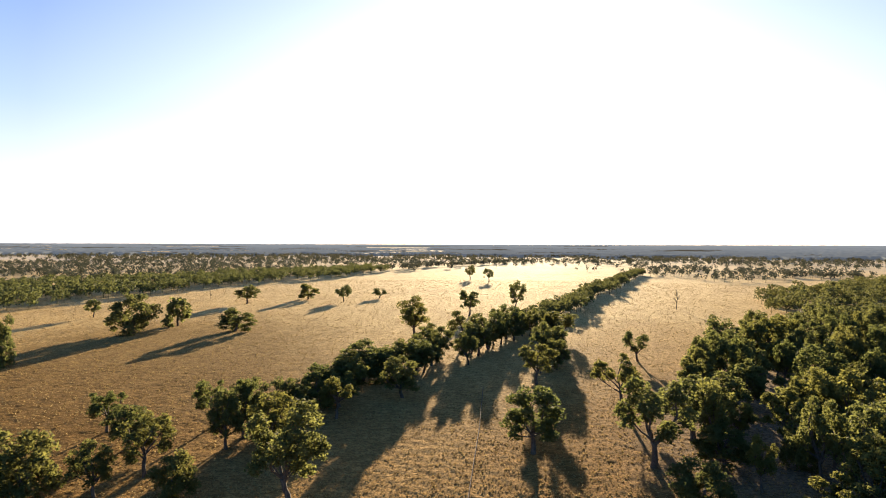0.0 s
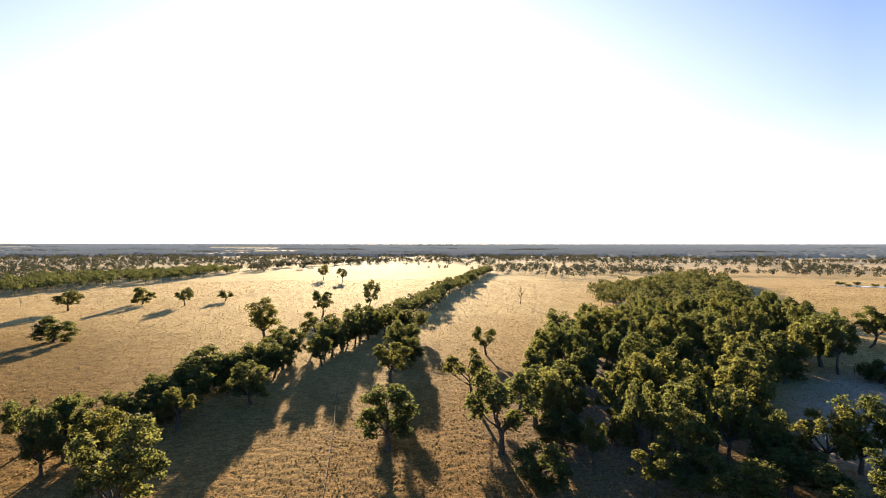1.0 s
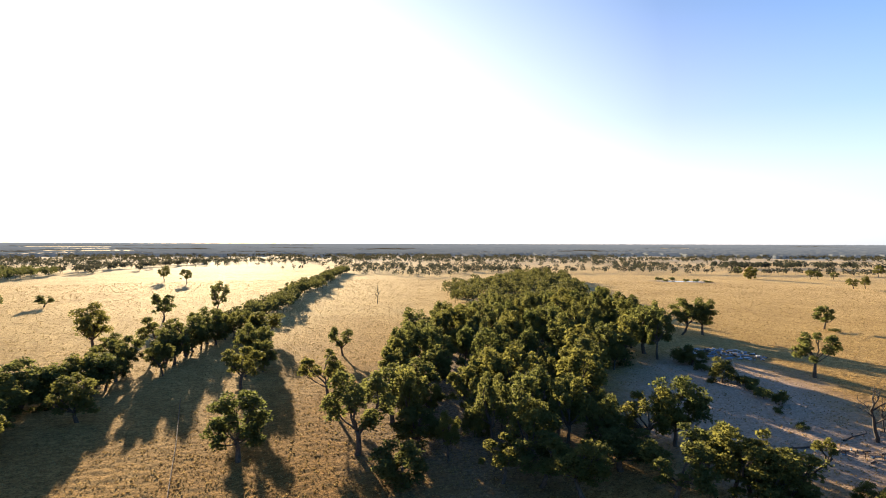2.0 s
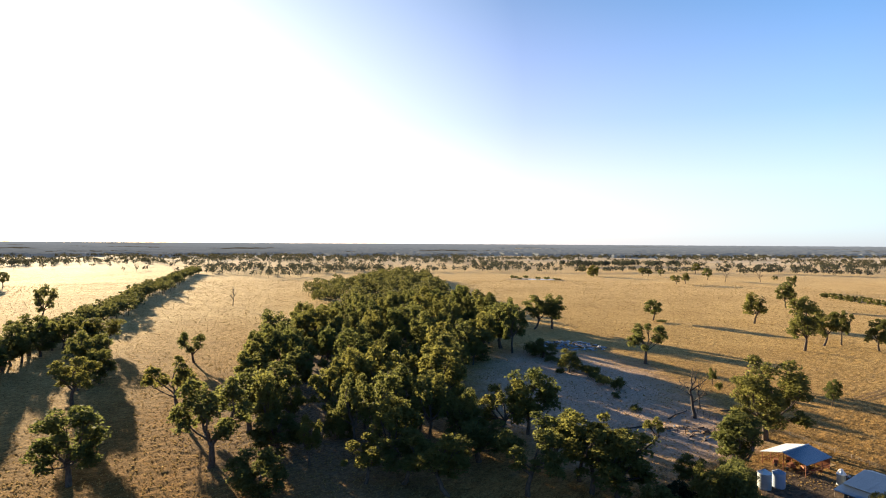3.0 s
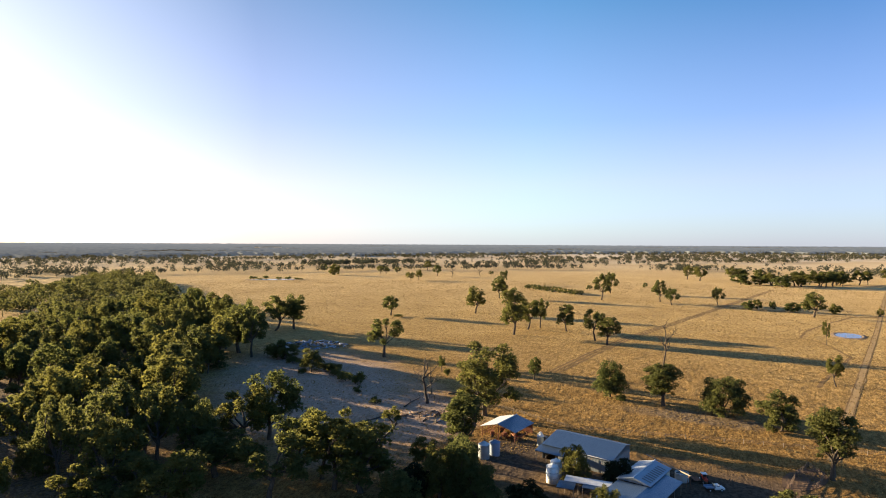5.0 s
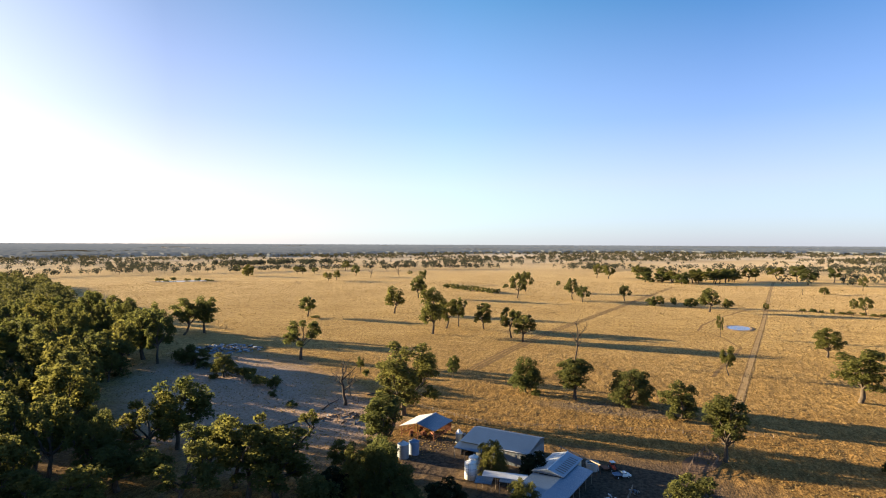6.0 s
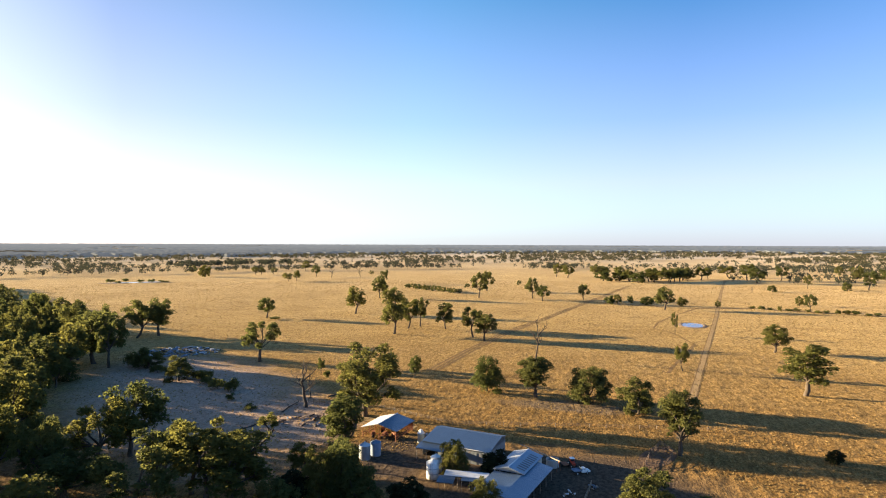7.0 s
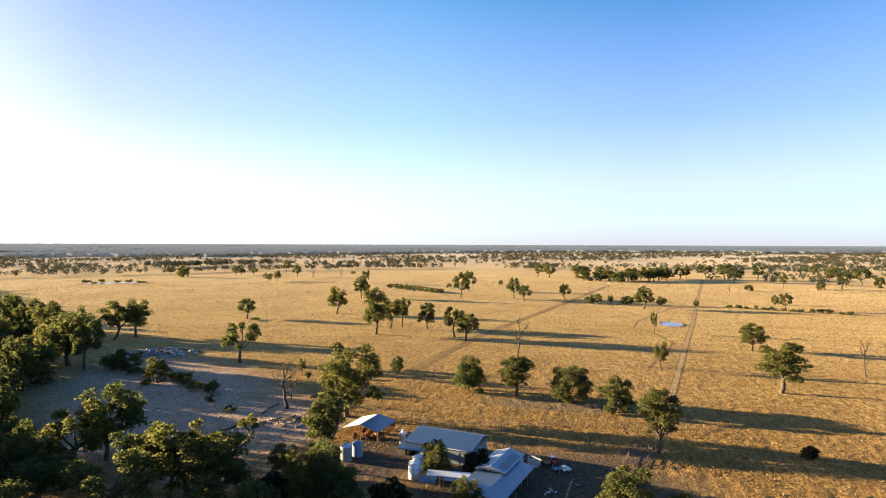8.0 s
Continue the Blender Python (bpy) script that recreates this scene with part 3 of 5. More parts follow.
masters("d", "dead_tree", [bare(41), bare(42), bare(43)], "bare grey dead tree with crooked broken branches", "tree", DEAD, GUM_LEAF, (6.5, 13.0))
masters("s", "shrub", [shrub(51), shrub(52), shrub(53)], "low scrubby green shrub on bare ground", "shrub", BARK, BUSH_LEAF, (5.0, 3.0))
masters("l", "leaning_tree", [gum(61, 0.6, 4, 900, 0.33, 0.5, 0.5, 1.3, 0, 3.0, (0.5, -6.5))], "thin leaning half-dead tree with a small leafy top", "tree", DEAD, GUM_LEAF, (9.0, 16.0))
# lighter builds of the same kinds for trees far off
masters("fg", "gum_tree", [gum(171 + i, 0.31, 7 + i, 1300, 0.62, 0.07, 0.6, 1.9, 2) for i in range(4)],
        "distant gum tree with a dark olive crown", "tree", BARK, BUSH_LEAF, (11.0, 16.0))
masters("fb", "bushy_tree", [bush(81 + i, 1100, 0.6, 9) for i in range(3)],
        "distant dense bushy dark green tree", "tree", BARK, BUSH_LEAF, (10.0, 10.0))
USED = set()
TREE_RNG = random.Random(5)


def plant(kind, x, y, high, wide, group=""):
    """One tree of a kind at a place, with its height and spread."""
    choice = TREE_RNG.randrange(len(KINDS[kind]))
    root, (w0, h0) = KINDS[kind][choice]
    turn = TREE_RNG.uniform(0, 6.283) if kind != "l" else 0.0
    m = Matrix.LocRotScale((x, y, rise(x, y)), Euler((0, 0, turn)), (wide / w0, wide / w0, high / h0))
    if (kind, choice) in USED:
        ob = copy_thing(root, m)
        ob.matrix_basis = m
    else:
        USED.add((kind, choice))
        ob = root
        ob.matrix_basis = m
    if group:
        ob["group"] = group
    return ob


def inside(x, y, polygon):
    hit = False
    for (ax, ay), (bx, by) in zip(polygon, polygon[1:] + polygon[:1]):
        if (ay > y) != (by > y) and x < ax + (y - ay) / (by - ay) * (bx - ax):
            hit = not hit
    return hit


def fill(kinds, polygon, count, gap, high, wide, seed, group, taken=()):
    """Trees strewn over a patch of ground, no two nearer than gap."""
    rng = random.Random(seed)
    xs, ys = [p[0] for p in polygon], [p[1] for p in polygon]
    spots = list(taken)
    made = tries = 0
    while made < count and tries < count * 60:
        tries += 1
        x, y = rng.uniform(min(xs), max(xs)), rng.uniform(min(ys), max(ys))
        if inside(x, y, polygon) and all((x - a) ** 2 + (y - b) ** 2 > gap * gap for a, b in spots):
            spots.append((x, y))
            h = rng.uniform(*high)
            plant(rng.choice(kinds), x, y, h, rng.uniform(*wide) * h / high[1], group)
            made += 1


def row_of(kinds, line, gap, width, high, wide, seed, group):
    """Trees along a line of points."""
    rng = random.Random(seed)
    for (ax, ay), (bx, by) in zip(line, line[1:]):
        length = math.hypot(bx - ax, by - ay)
        k = max(1, int(length / gap))
        for i in range(k):
            u = (i + rng.uniform(0.1, 0.9)) / k
            off = rng.gauss(0, width / 2)
            x = ax + (bx - ax) * u - (by - ay) / length * off
            y = ay + (by - ay) * u + (bx - ax) / length * off
            plant(rng.choice(kinds), x, y, rng.uniform(*high), rng.uniform(*wide), group)


def stand(group, rows):
    for kind, x, y, high, wide in rows:
        plant(kind, x, y, high, wide, group)



def strew(spots, verts, faces, nr, masses=5, blades=14):
    """Adds whole small trees to one shared body: a stem and a rounded crown of several leaf masses each."""
    for x, y, h, w in spots:
        z, half = rise(x, y), w / 2
        k = len(verts)
        verts += [(x - 0.3, y, z - 0.2), (x + 0.3, y, z - 0.2), (x, y - 0.3, z - 0.2), (x, y, z + h * 0.65)]
        faces += [(k, k + 1, k + 3), (k + 1, k + 2, k + 3), (k + 2, k, k + 3)]
        u = (np.arange(masses) + 0.5) / masses
        a = nr.uniform(0, 6.28) + np.arange(masses) * 2.4 + nr.uniform(-0.5, 0.5, masses)
        out = half * np.sin(np.pi * np.minimum(0.92, 0.2 + 0.66 * u)) * nr.uniform(0.4, 0.8, masses)
        c = np.stack([x + out * np.cos(a), y + out * np.sin(a), z + h * (0.32 + 0.52 * u + nr.uniform(-0.05, 0.05, masses))], 1)
        n = masses * blades
        d = nr.normal(size=(n, 3))
        d /= np.linalg.norm(d, axis=1)[:, None]
        d[:, 2] = np.where(d[:, 2] < -0.4, -d[:, 2], d[:, 2])
        rad = half * nr.uniform(0.30, 0.48, (masses, 1)).repeat(blades, 0)
        p = c.repeat(blades, 0) + d * rad * np.array([1, 1, 0.95]) * nr.uniform(0.7, 1.05, (n, 1))
        skin = d + nr.normal(size=(n, 3)) * 0.6
        skin /= np.linalg.norm(skin, axis=1)[:, None]
        v = np.cross(skin, nr.normal(size=(n, 3)))
        v /= np.linalg.norm(v, axis=1)[:, None] + 1e-6
        g = np.cross(skin, v)
        s = rad * (2.4 / math.sqrt(blades)) * 0.75
        base = len(verts)
        verts.extend(np.stack([p - v * s, p + g * s * 0.8 + v * s * 0.5, p - g * s * 0.8 + v * s * 0.5], 1).reshape(-1, 3).tolist())
        faces += [(base + 3 * i, base + 3 * i + 1, base + 3 * i + 2) for i in range(n)]


def woods(name, spots, label, seed, masses=6, blades=14, leaf=None):
    verts, faces = [], []
    strew(spots, verts, faces, np.random.default_rng(seed), masses, blades)
    tagged(new(name, mesh_of(name, verts, faces, leaf or BUSH_LEAF)), label, "woods", kind="stuff")


def scatter(polygon, count, gap, high, wide, seed):
    """Places, heights and spreads strewn over a patch of ground."""
    rng = random.Random(seed)
    xs, ys = [p[0] for p in polygon], [p[1] for p in polygon]
    spots, tries = [], 0
    while len(spots) < count and tries < count * 60:
        tries += 1
        x, y = rng.uniform(min(xs), max(xs)), rng.uniform(min(ys), max(ys))
        if inside(x, y, polygon) and all((x - s[0]) ** 2 + (y - s[1]) ** 2 > gap * gap for s in spots):
            spots.append((x, y, rng.uniform(*high), rng.uniform(*wide)))
    return spots


def along(line, gap, width, high, wide, seed):
    """Places, heights and spreads along a line of points."""
    rng, spots = random.Random(seed), []
    for (ax, ay), (bx, by) in zip(line, line[1:]):
        length = math.hypot(bx - ax, by - ay)
        k = max(1, int(length / gap))
        for i in range(k):
            u, off = (i + rng.uniform(0.1, 0.9)) / k, rng.gauss(0, width / 2)
            spots.append((ax + (bx - ax) * u - (by - ay) / length * off, ay + (by - ay) * u + (bx - ax) / length * off, rng.uniform(*high), rng.uniform(*wide)))
    return spots


# ---- trees that stand out one by one: kind, x, y, height, spread ----
stand("paddock trees", [
    ("fg", -259.2, 436.9, 13.4, 12.6),
    ("b", -189.6, 360.4, 24.2, 29.3),
    ("fb", -176.7, 393.1, 19.2, 18.8),
    ("fg", -179.0, 538.5, 17.6, 20.6),
    ("b", -130.8, 370.9, 14.6, 23.1),
    ("fb", -133.7, 584.0, 15.7, 21.3),
    ("fg", -94.7, 562.1, 16.2, 15.1),
    ("fg", -64.1, 598.4, 10.3, 16.1),
    ("b", -195.6, 260.8, 22.5, 12.5),
    ("g", -15.9, 341.9, 24.6, 18.0),
    ("fg", 20.0, 450.1, 19.9, 17.2),
    ("fg", 60.2, 489.4, 24.9, 16.4),
    ("d", -228.9, 581.2, 7.8, 2.8),
    ("fg", 66.3, 852.2, 20.4, 16.3),
    ("fg", 42.4, 919.2, 23.8, 15.9),
])
stand("windbreak", [
    ("b", -95.9, 120.5, 16.2, 12.7),
    ("b", -88.5, 123.1, 16.0, 14.2),
    ("g", -97.6, 171.3, 12.4, 10.7),
    ("g", -84.3, 157.2, 12.1, 12.0),
    ("g", -70.1, 138.2, 14.6, 12.6),
    ("g", -75.6, 127.3, 12.3, 9.1),
    ("b", -57.3, 126.0, 10.3, 10.3),
    ("g", -57.9, 157.4, 15.9, 9.0),
    ("g", -68.8, 176.9, 14.1, 11.0),
    ("g", -56.2, 166.7, 16.5, 9.6),
    ("g", -55.4, 174.3, 15.9, 10.0),
    ("g", -29.9, 120.9, 23.3, 16.8),
    ("g", -44.9, 153.3, 16.2, 11.7),
    ("g", -48.8, 182.8, 13.5, 11.4),
    ("g", -43.9, 192.1, 12.9, 12.0),
    ("b", -42.0, 202.3, 14.2, 14.5),
    ("g", -36.6, 213.7, 11.9, 12.3),
    ("b", -31.8, 231.1, 16.7, 22.1),
])
stand("windbreak", [
    ("g", -21.4, 238.9, 13.8, 13.7),
    ("g", -14.7, 249.5, 14.9, 16.7),
    ("g", -10.7, 269.5, 13.7, 15.5),
    ("g", -2.2, 276.1, 17.2, 15.9),
    ("g", -8.3, 302.3, 14.5, 14.5),
    ("g", 12.9, 323.1, 18.6, 18.6),
    ("g", 24.9, 314.4, 20.2, 18.1),
    ("g", 17.4, 290.4, 16.7, 16.7),
    ("g", 36.7, 342.8, 19.7, 19.7),
    ("g", 36.8, 230.0, 17.0, 17.6),
    ("g", 23.9, 154.7, 17.9, 14.8),
    ("g", 50.0, 258.2, 13.6, 11.1),
    ("g", 51.0, 288.0, 17.1, 16.6),
    ("g", 66.4, 343.3, 16.5, 19.7),
])
stand("track trees", [
    ("o", 59.4, 196.4, 18.3, 15.1),
    ("o", 91.7, 277.4, 14.1, 12.0),
    ("d", 198.7, 501.4, 15.9, 6.7),
    ("o", 51.9, 145.1, 22.8, 17.4),
    ("b", 54.0, 121.4, 10.9, 14.0),
    ("g", 68.4, 142.7, 10.3, 13.7),
    ("g", 70.2, 165.3, 17.8, 15.8),
    ("g", 79.6, 175.5, 16.9, 18.5),
])
stand("woodland edge trees", [
    ("g", 227.9, 213.2, 23.9, 20.4),
    ("g", 221.5, 199.8, 23.2, 14.0),
    ("g", 263.0, 241.2, 22.7, 16.7),
    ("g", 297.0, 248.6, 22.0, 20.1),
    ("g", 307.2, 242.0, 22.3, 20.4),
    ("b", 192.5, 202.4, 18.0, 21.8),
    ("b", 224.9, 183.0, 9.4, 13.7),
    ("b", 207.7, 154.2, 9.9, 11.1),
    ("s", 210.7, 144.9, 4.2, 6.8),
    ("s", 197.0, 125.4, 5.2, 8.5),
    ("t", 138.6, 158.9, 22.1, 12.4),
    ("g", 131.0, 111.6, 19.5, 14.6),
    ("g", 120.1, 111.3, 16.9, 15.6),
    ("g", 104.9, 105.4, 12.4, 15.1),
    ("g", 114.7, 88.8, 15.9, 13.6),
    ("g", 110.6, 75.9, 18.0, 15.2),
    ("g", 98.8, 84.1, 16.0, 17.0),
    ("g", 112.7, 123.7, 13.8, 13.0),
    ("g", 82.0, 106.9, 12.0, 15.5),
    ("g", 85.6, 95.6, 14.1, 15.2),
    ("g", 75.5, 112.6, 10.6, 11.7),
])
stand("homestead trees", [
    ("o", 250.7, 143.1, 19.4, 17.0),
    ("fg", 400.1, 222.9, 15.0, 14.6),
    ("s", 392.5, 211.6, 2.0, 8.1),
    ("d", 183.9, 87.8, 14.8, 11.3),
    ("d", 195.7, 91.7, 9.7, 4.4),
    ("g", 234.1, 104.9, 6.5, 3.6),
    ("h", 178.7, 64.7, 23.4, 20.1),
    ("t", 145.1, 57.8, 15.8, 10.9),
    ("c", 117.5, 48.5, 13.2, 9.3),
    ("g", 127.8, 61.4, 8.6, 6.6),
    ("k", 112.3, 57.3, 8.5, 7.5),
    ("g", 234.0, 63.6, 9.3, 5.6),
    ("d", 229.3, 47.0, 5.2, 1.8),
    ("l", 137.8, 82.1, 11.5, 5.8),
    ("k", 117.1, 33.2, 6.4, 8.4),
    ("c", 136.6, 27.6, 8.6, 6.4),
    ("k", 137.5, 17.6, 6.7, 7.7),
    ("c", 119.4, 17.4, 7.2, 6.5),
    ("b", 124.0, -15.2, 10.0, 11.4),
    ("b", 121.0, -25.5, 6.5, 8.5),
    ("s", 124.0, -33.5, 3.0, 6.0),
    ("g", 111.9, 39.9, 6.2, 6.7),
    ("s", 224.8, 98.3, 3.4, 2.7),
])
stand("homestead trees", [
    ("g", 128.8, 53.1, 10.1, 7.8),
    ("b", 115.9, 52.5, 11.3, 8.9),
    ("b", 115.0, 43.4, 9.3, 9.9),
    ("b", 106.0, 57.5, 8.9, 9.9),
    ("g", 111.3, 69.2, 15.3, 14.6),
    ("g", 114.4, 81.9, 14.8, 14.4),
])
stand("paddock trees", [
    ("c", 219.5, 31.5, 13.2, 11.7),
    ("t", 214.8, 13.2, 14.8, 11.9),
    ("c", 210.8, -5.7, 12.7, 14.8),
    ("b", 201.1, -20.9, 11.7, 11.1),
    ("t", 163.8, -27.5, 17.0, 10.2),
    ("k", 166.6, -64.8, 3.6, 4.2),
    ("g", 273.4, -46.8, 12.7, 6.5),
    ("g", 332.9, -101.4, 14.8, 14.2),
    ("g", 239.4, -83.3, 19.4, 18.5),
    ("d", 275.4, -128.4, 14.9, 6.1),
    ("d", 286.4, 17.7, 19.1, 8.2),
    ("g", 386.8, -61.4, 13.8, 4.2),
    ("fg", 441.0, 168.3, 21.8, 17.8),
    ("fg", 576.0, 193.6, 23.1, 17.3),
    ("fg", 793.6, 260.2, 19.1, 12.7),
    ("g", 346.2, 107.3, 28.3, 15.5),
    ("g", 371.4, 105.5, 19.9, 14.7),
    ("g", 383.4, 100.3, 19.7, 12.1),
])
stand("paddock trees", [
    ("g", 376.5, 81.4, 17.0, 11.8),
    ("g", 345.4, 58.1, 18.5, 14.1),
    ("g", 334.5, 49.7, 17.2, 11.7),
    ("fg", 604.8, 96.0, 26.4, 17.6),
    ("fg", 696.0, 100.3, 23.6, 17.5),
    ("fg", 610.7, 40.9, 21.0, 14.6),
    ("fg", 582.2, 29.1, 15.5, 14.4),
    ("fg", 609.4, -9.8, 15.5, 12.6),
    ("fb", 814.6, 73.3, 6.2, 7.0),
    ("fb", 567.9, -33.0, 8.5, 9.5),
    ("fb", 580.6, -40.6, 8.6, 8.6),
    ("fb", 589.0, -52.8, 6.5, 6.5),
    ("fb", 570.0, -66.3, 7.9, 13.6),
    ("fg", 532.7, -76.1, 19.5, 18.5),
    ("fb", 566.1, -95.6, 8.3, 9.3),
    ("fb", 562.6, -125.0, 6.1, 5.1),
    ("fb", 745.3, 133.1, 5.1, 8.0),
    ("fb", 870.7, 597.9, 19.5, 20.4),
])
stand("far paddock trees", [
    ("fb", 1000.6, 713.2, 13.9, 17.1),
    ("fg", 955.9, 554.3, 15.0, 14.0),
    ("fg", 958.6, 543.9, 14.0, 14.0),
    ("fg", 981.6, 533.7, 12.2, 15.3),
    ("fg", 796.1, 408.7, 13.2, 16.4),
    ("fg", 811.2, 402.9, 16.7, 11.7),
    ("fg", 1121.4, 537.3, 19.6, 17.3),
    ("fg", 931.6, 426.9, 19.1, 17.2),
    ("d", 906.3, 388.7, 15.7, 9.2),
    ("d", 949.9, 354.5, 15.3, 9.6),
    ("fb", 1026.2, 361.3, 7.2, 10.3),
    ("fg", 545.2, -193.2, 14.9, 10.5),
    ("fb", 594.9, -201.2, 8.9, 7.3),
    ("d", 749.3, -202.9, 7.4, 5.4),
    ("fb", 764.1, -229.0, 8.1, 12.2),
    ("fg", 835.8, -292.0, 18.4, 10.3),
    ("fb", 804.4, -324.0, 11.2, 11.2),
    ("fg", 831.6, -359.1, 24.5, 21.6),
    ("fb", 865.4, -417.1, 14.8, 14.8),
])
row_of(["fg", "fb", "fg"], [(950, -48), (928, -80), (922, -110), (938, -136), (962, -152), (1025, -180)], 8, 26, (14, 22), (19, 27), 29, "far copse")
stand("far copse", [
    ("fg", 1032.5, 28.5, 23.5, 19.5),
    ("fg", 1001.8, 9.0, 22.7, 22.7),
    ("fg", 1049.1, -36.9, 21.6, 23.5),
    ("fg", 1091.6, -52.3, 18.3, 24.4),
    ("fg", 1023.5, -212.2, 20.4, 13.0),
    ("fg", 947.0, -264.1, 23.7, 25.3),
    ("fg", 1017.9, -317.5, 23.4, 21.6),
    ("fg", 1005.2, -266.1, 27.0, 23.4),
    ("fg", 1113.9, -437.1, 21.4, 15.5),
    ("fg", 981.6, -406.2, 25.6, 20.4),
    ("fg", 922.5, -424.8, 24.6, 23.8),
    ("fg", 1106.2, -262.2, 19.9, 29.8),
])
stand("shelter hedge", [
    ("fb", 718.3, 204.3, 5.7, 8.6),
    ("fb", 710.7, 194.8, 6.3, 8.4),
    ("fb", 703.2, 186.3, 6.3, 8.3),
    ("fb", 695.8, 177.9, 6.2, 8.2),
    ("fb", 688.6, 169.8, 6.1, 8.1),
    ("fb", 681.6, 161.9, 6.7, 8.0),
    ("fb", 674.7, 154.1, 6.6, 8.0),
    ("fb", 668.0, 146.5, 5.9, 7.9),
    ("fb", 661.5, 139.1, 5.8, 7.8),
    ("fb", 655.1, 131.9, 5.8, 7.7),
    ("fb", 656.4, 126.3, 5.1, 6.4),
])

# woodland beside the homestead, filled in behind its edge trees
WOOD = [(58, 124), (71, 159), (87, 204), (111, 252), (138, 291), (184, 330), (238, 380), (278, 431), (260, 478), (303, 564), (417, 647), (535, 739), (585, 705), (417, 479), (357, 378), (289, 282), (257, 246), (196, 196), (160, 173), (128, 140), (109, 108), (92, 106)]
NEAR_WOOD, FAR_WOOD = WOOD[:6] + WOOD[-8:], WOOD[5:-7]
EDGE = [(x, y) for x, y in [(138.6, 158.9), (192.5, 202.4), (131, 111.6), (112.7, 123.7), (98.8, 84.1), (79.6, 175.5)]]
fill("mmmmmb", NEAR_WOOD, 150, 10.0, (11, 23), (12, 18), 3, "woodland", EDGE)
woods("far_woodland", scatter(FAR_WOOD, 165, 12, (9, 22), (12, 20), 4), "dense green woodland stretching away across the paddocks", 4, 11, 40, MID_LEAF)
fill("s", NEAR_WOOD, 40, 9, (1.5, 3.5), (4, 6), 5, "woodland scrub")

# long windbreak that runs away to the horizon
row_of(["m"], [(-45, 170), (0, 268), (40, 345), (64, 402)], 11, 8, (11, 16), (11, 15), 6, "windbreak")
row_of(["m"], [(42, 245), (58, 330), (66, 390)], 20, 6, (12, 15), (10, 13), 8, "windbreak")
woods("far_windbreak", along([(58, 395), (87, 444), (135, 571), (238, 805), (359, 1078)], 6, 11, (10, 15), (11, 16), 7),
      "long dense windbreak of green trees between two paddocks", 7, 9, 26, MID_LEAF)

# belts of trees across the paddocks
woods("tree_belt", scatter([(-345, 445), (-340, 550), (-300, 632), (-280, 750), (-230, 840), (-168, 940), (-98, 1200), (-160, 1260), (-300, 1050), (-420, 880), (-520, 700), (-560, 560), (-560, 420)],
                           430, 12, (11, 17), (13, 19), 9), "belt of dark trees along the far side of the paddock", 9, 8, 22, MID_LEAF)
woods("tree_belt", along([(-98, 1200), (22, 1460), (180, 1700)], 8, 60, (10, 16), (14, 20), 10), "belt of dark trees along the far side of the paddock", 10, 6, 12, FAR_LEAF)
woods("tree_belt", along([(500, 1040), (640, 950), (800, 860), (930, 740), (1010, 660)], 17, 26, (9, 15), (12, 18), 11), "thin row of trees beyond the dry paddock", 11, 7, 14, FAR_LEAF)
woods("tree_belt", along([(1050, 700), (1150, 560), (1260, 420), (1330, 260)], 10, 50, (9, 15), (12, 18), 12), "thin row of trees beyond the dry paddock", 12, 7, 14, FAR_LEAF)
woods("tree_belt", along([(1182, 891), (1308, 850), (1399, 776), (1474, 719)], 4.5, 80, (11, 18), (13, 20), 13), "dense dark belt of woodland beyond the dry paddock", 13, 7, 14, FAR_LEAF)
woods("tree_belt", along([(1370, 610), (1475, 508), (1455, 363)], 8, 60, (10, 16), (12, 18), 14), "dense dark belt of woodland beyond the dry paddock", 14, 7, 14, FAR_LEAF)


# ---- distant woods: one body of many small crowns ----
def reach(az):
    """How far the open paddocks go in a direction, in degrees to the right of north."""
    return np.interp(az, [-60, -36, -20, -10, 0, 12, 25, 40, 50, 62, 80, 92, 100, 120, 140], [560, 620, 900, 1200, 1400, 1250, 950, 1050, 1250, 1350, 1450, 1150, 960, 950, 950])


def forest_edge(az):
    """Where the closed distant forest begins."""
    return float(np.interp(az, [-50, -36, -20, 0, 25, 55, 68, 80, 95, 130], [2700, 2700, 2600, 2450, 2400, 2450, 2700, 3000, 3350, 3350]))


def far_woods():
    rng = random.Random(17)
    near_spots, far_spots, tries = [], [], 0
    while len(far_spots) < 5500 and tries < 500000:
        tries += 1
        az = rng.uniform(-42, 122)
        r = 600 + 4300 * rng.random() ** 0.75
        near = reach(az)
        if r < near:
            continue
        x, y = r * math.sin(radians(az)), r * math.cos(radians(az))
        patchy = noise.noise((x * 0.0026, y * 0.0026, 3.1)) + 0.45 * noise.noise((x * 0.009, y * 0.009, 9.2))
        limit = np.interp(r, [near, near + 500, 2000, 2700, 3300, 4900], [0.34, 0.22, 0.12, 0.0, -0.45, -0.75]) - np.interp(az, [-50, -8, 4, 18, 30, 45, 60, 80, 92, 125], [0.50, 0.50, 0.42, 0.42, 0.34, 0.22, 0.06, 0.08, 0.2, 0.2])
        if patchy < limit and rng.random() > 0.07:
            continue
        if r > forest_edge(az):
            continue
        if r < 1900:
            if len(near_spots) < 6200:
                near_spots.append((x, y, rng.uniform(8, 14), rng.uniform(8, 14)))
        else:
            far_spots.append((x, y, rng.uniform(8, 13), rng.uniform(10, 16)))
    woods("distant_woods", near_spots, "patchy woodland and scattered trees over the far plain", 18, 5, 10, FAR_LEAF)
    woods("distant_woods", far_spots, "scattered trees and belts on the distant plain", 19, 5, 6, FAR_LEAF)


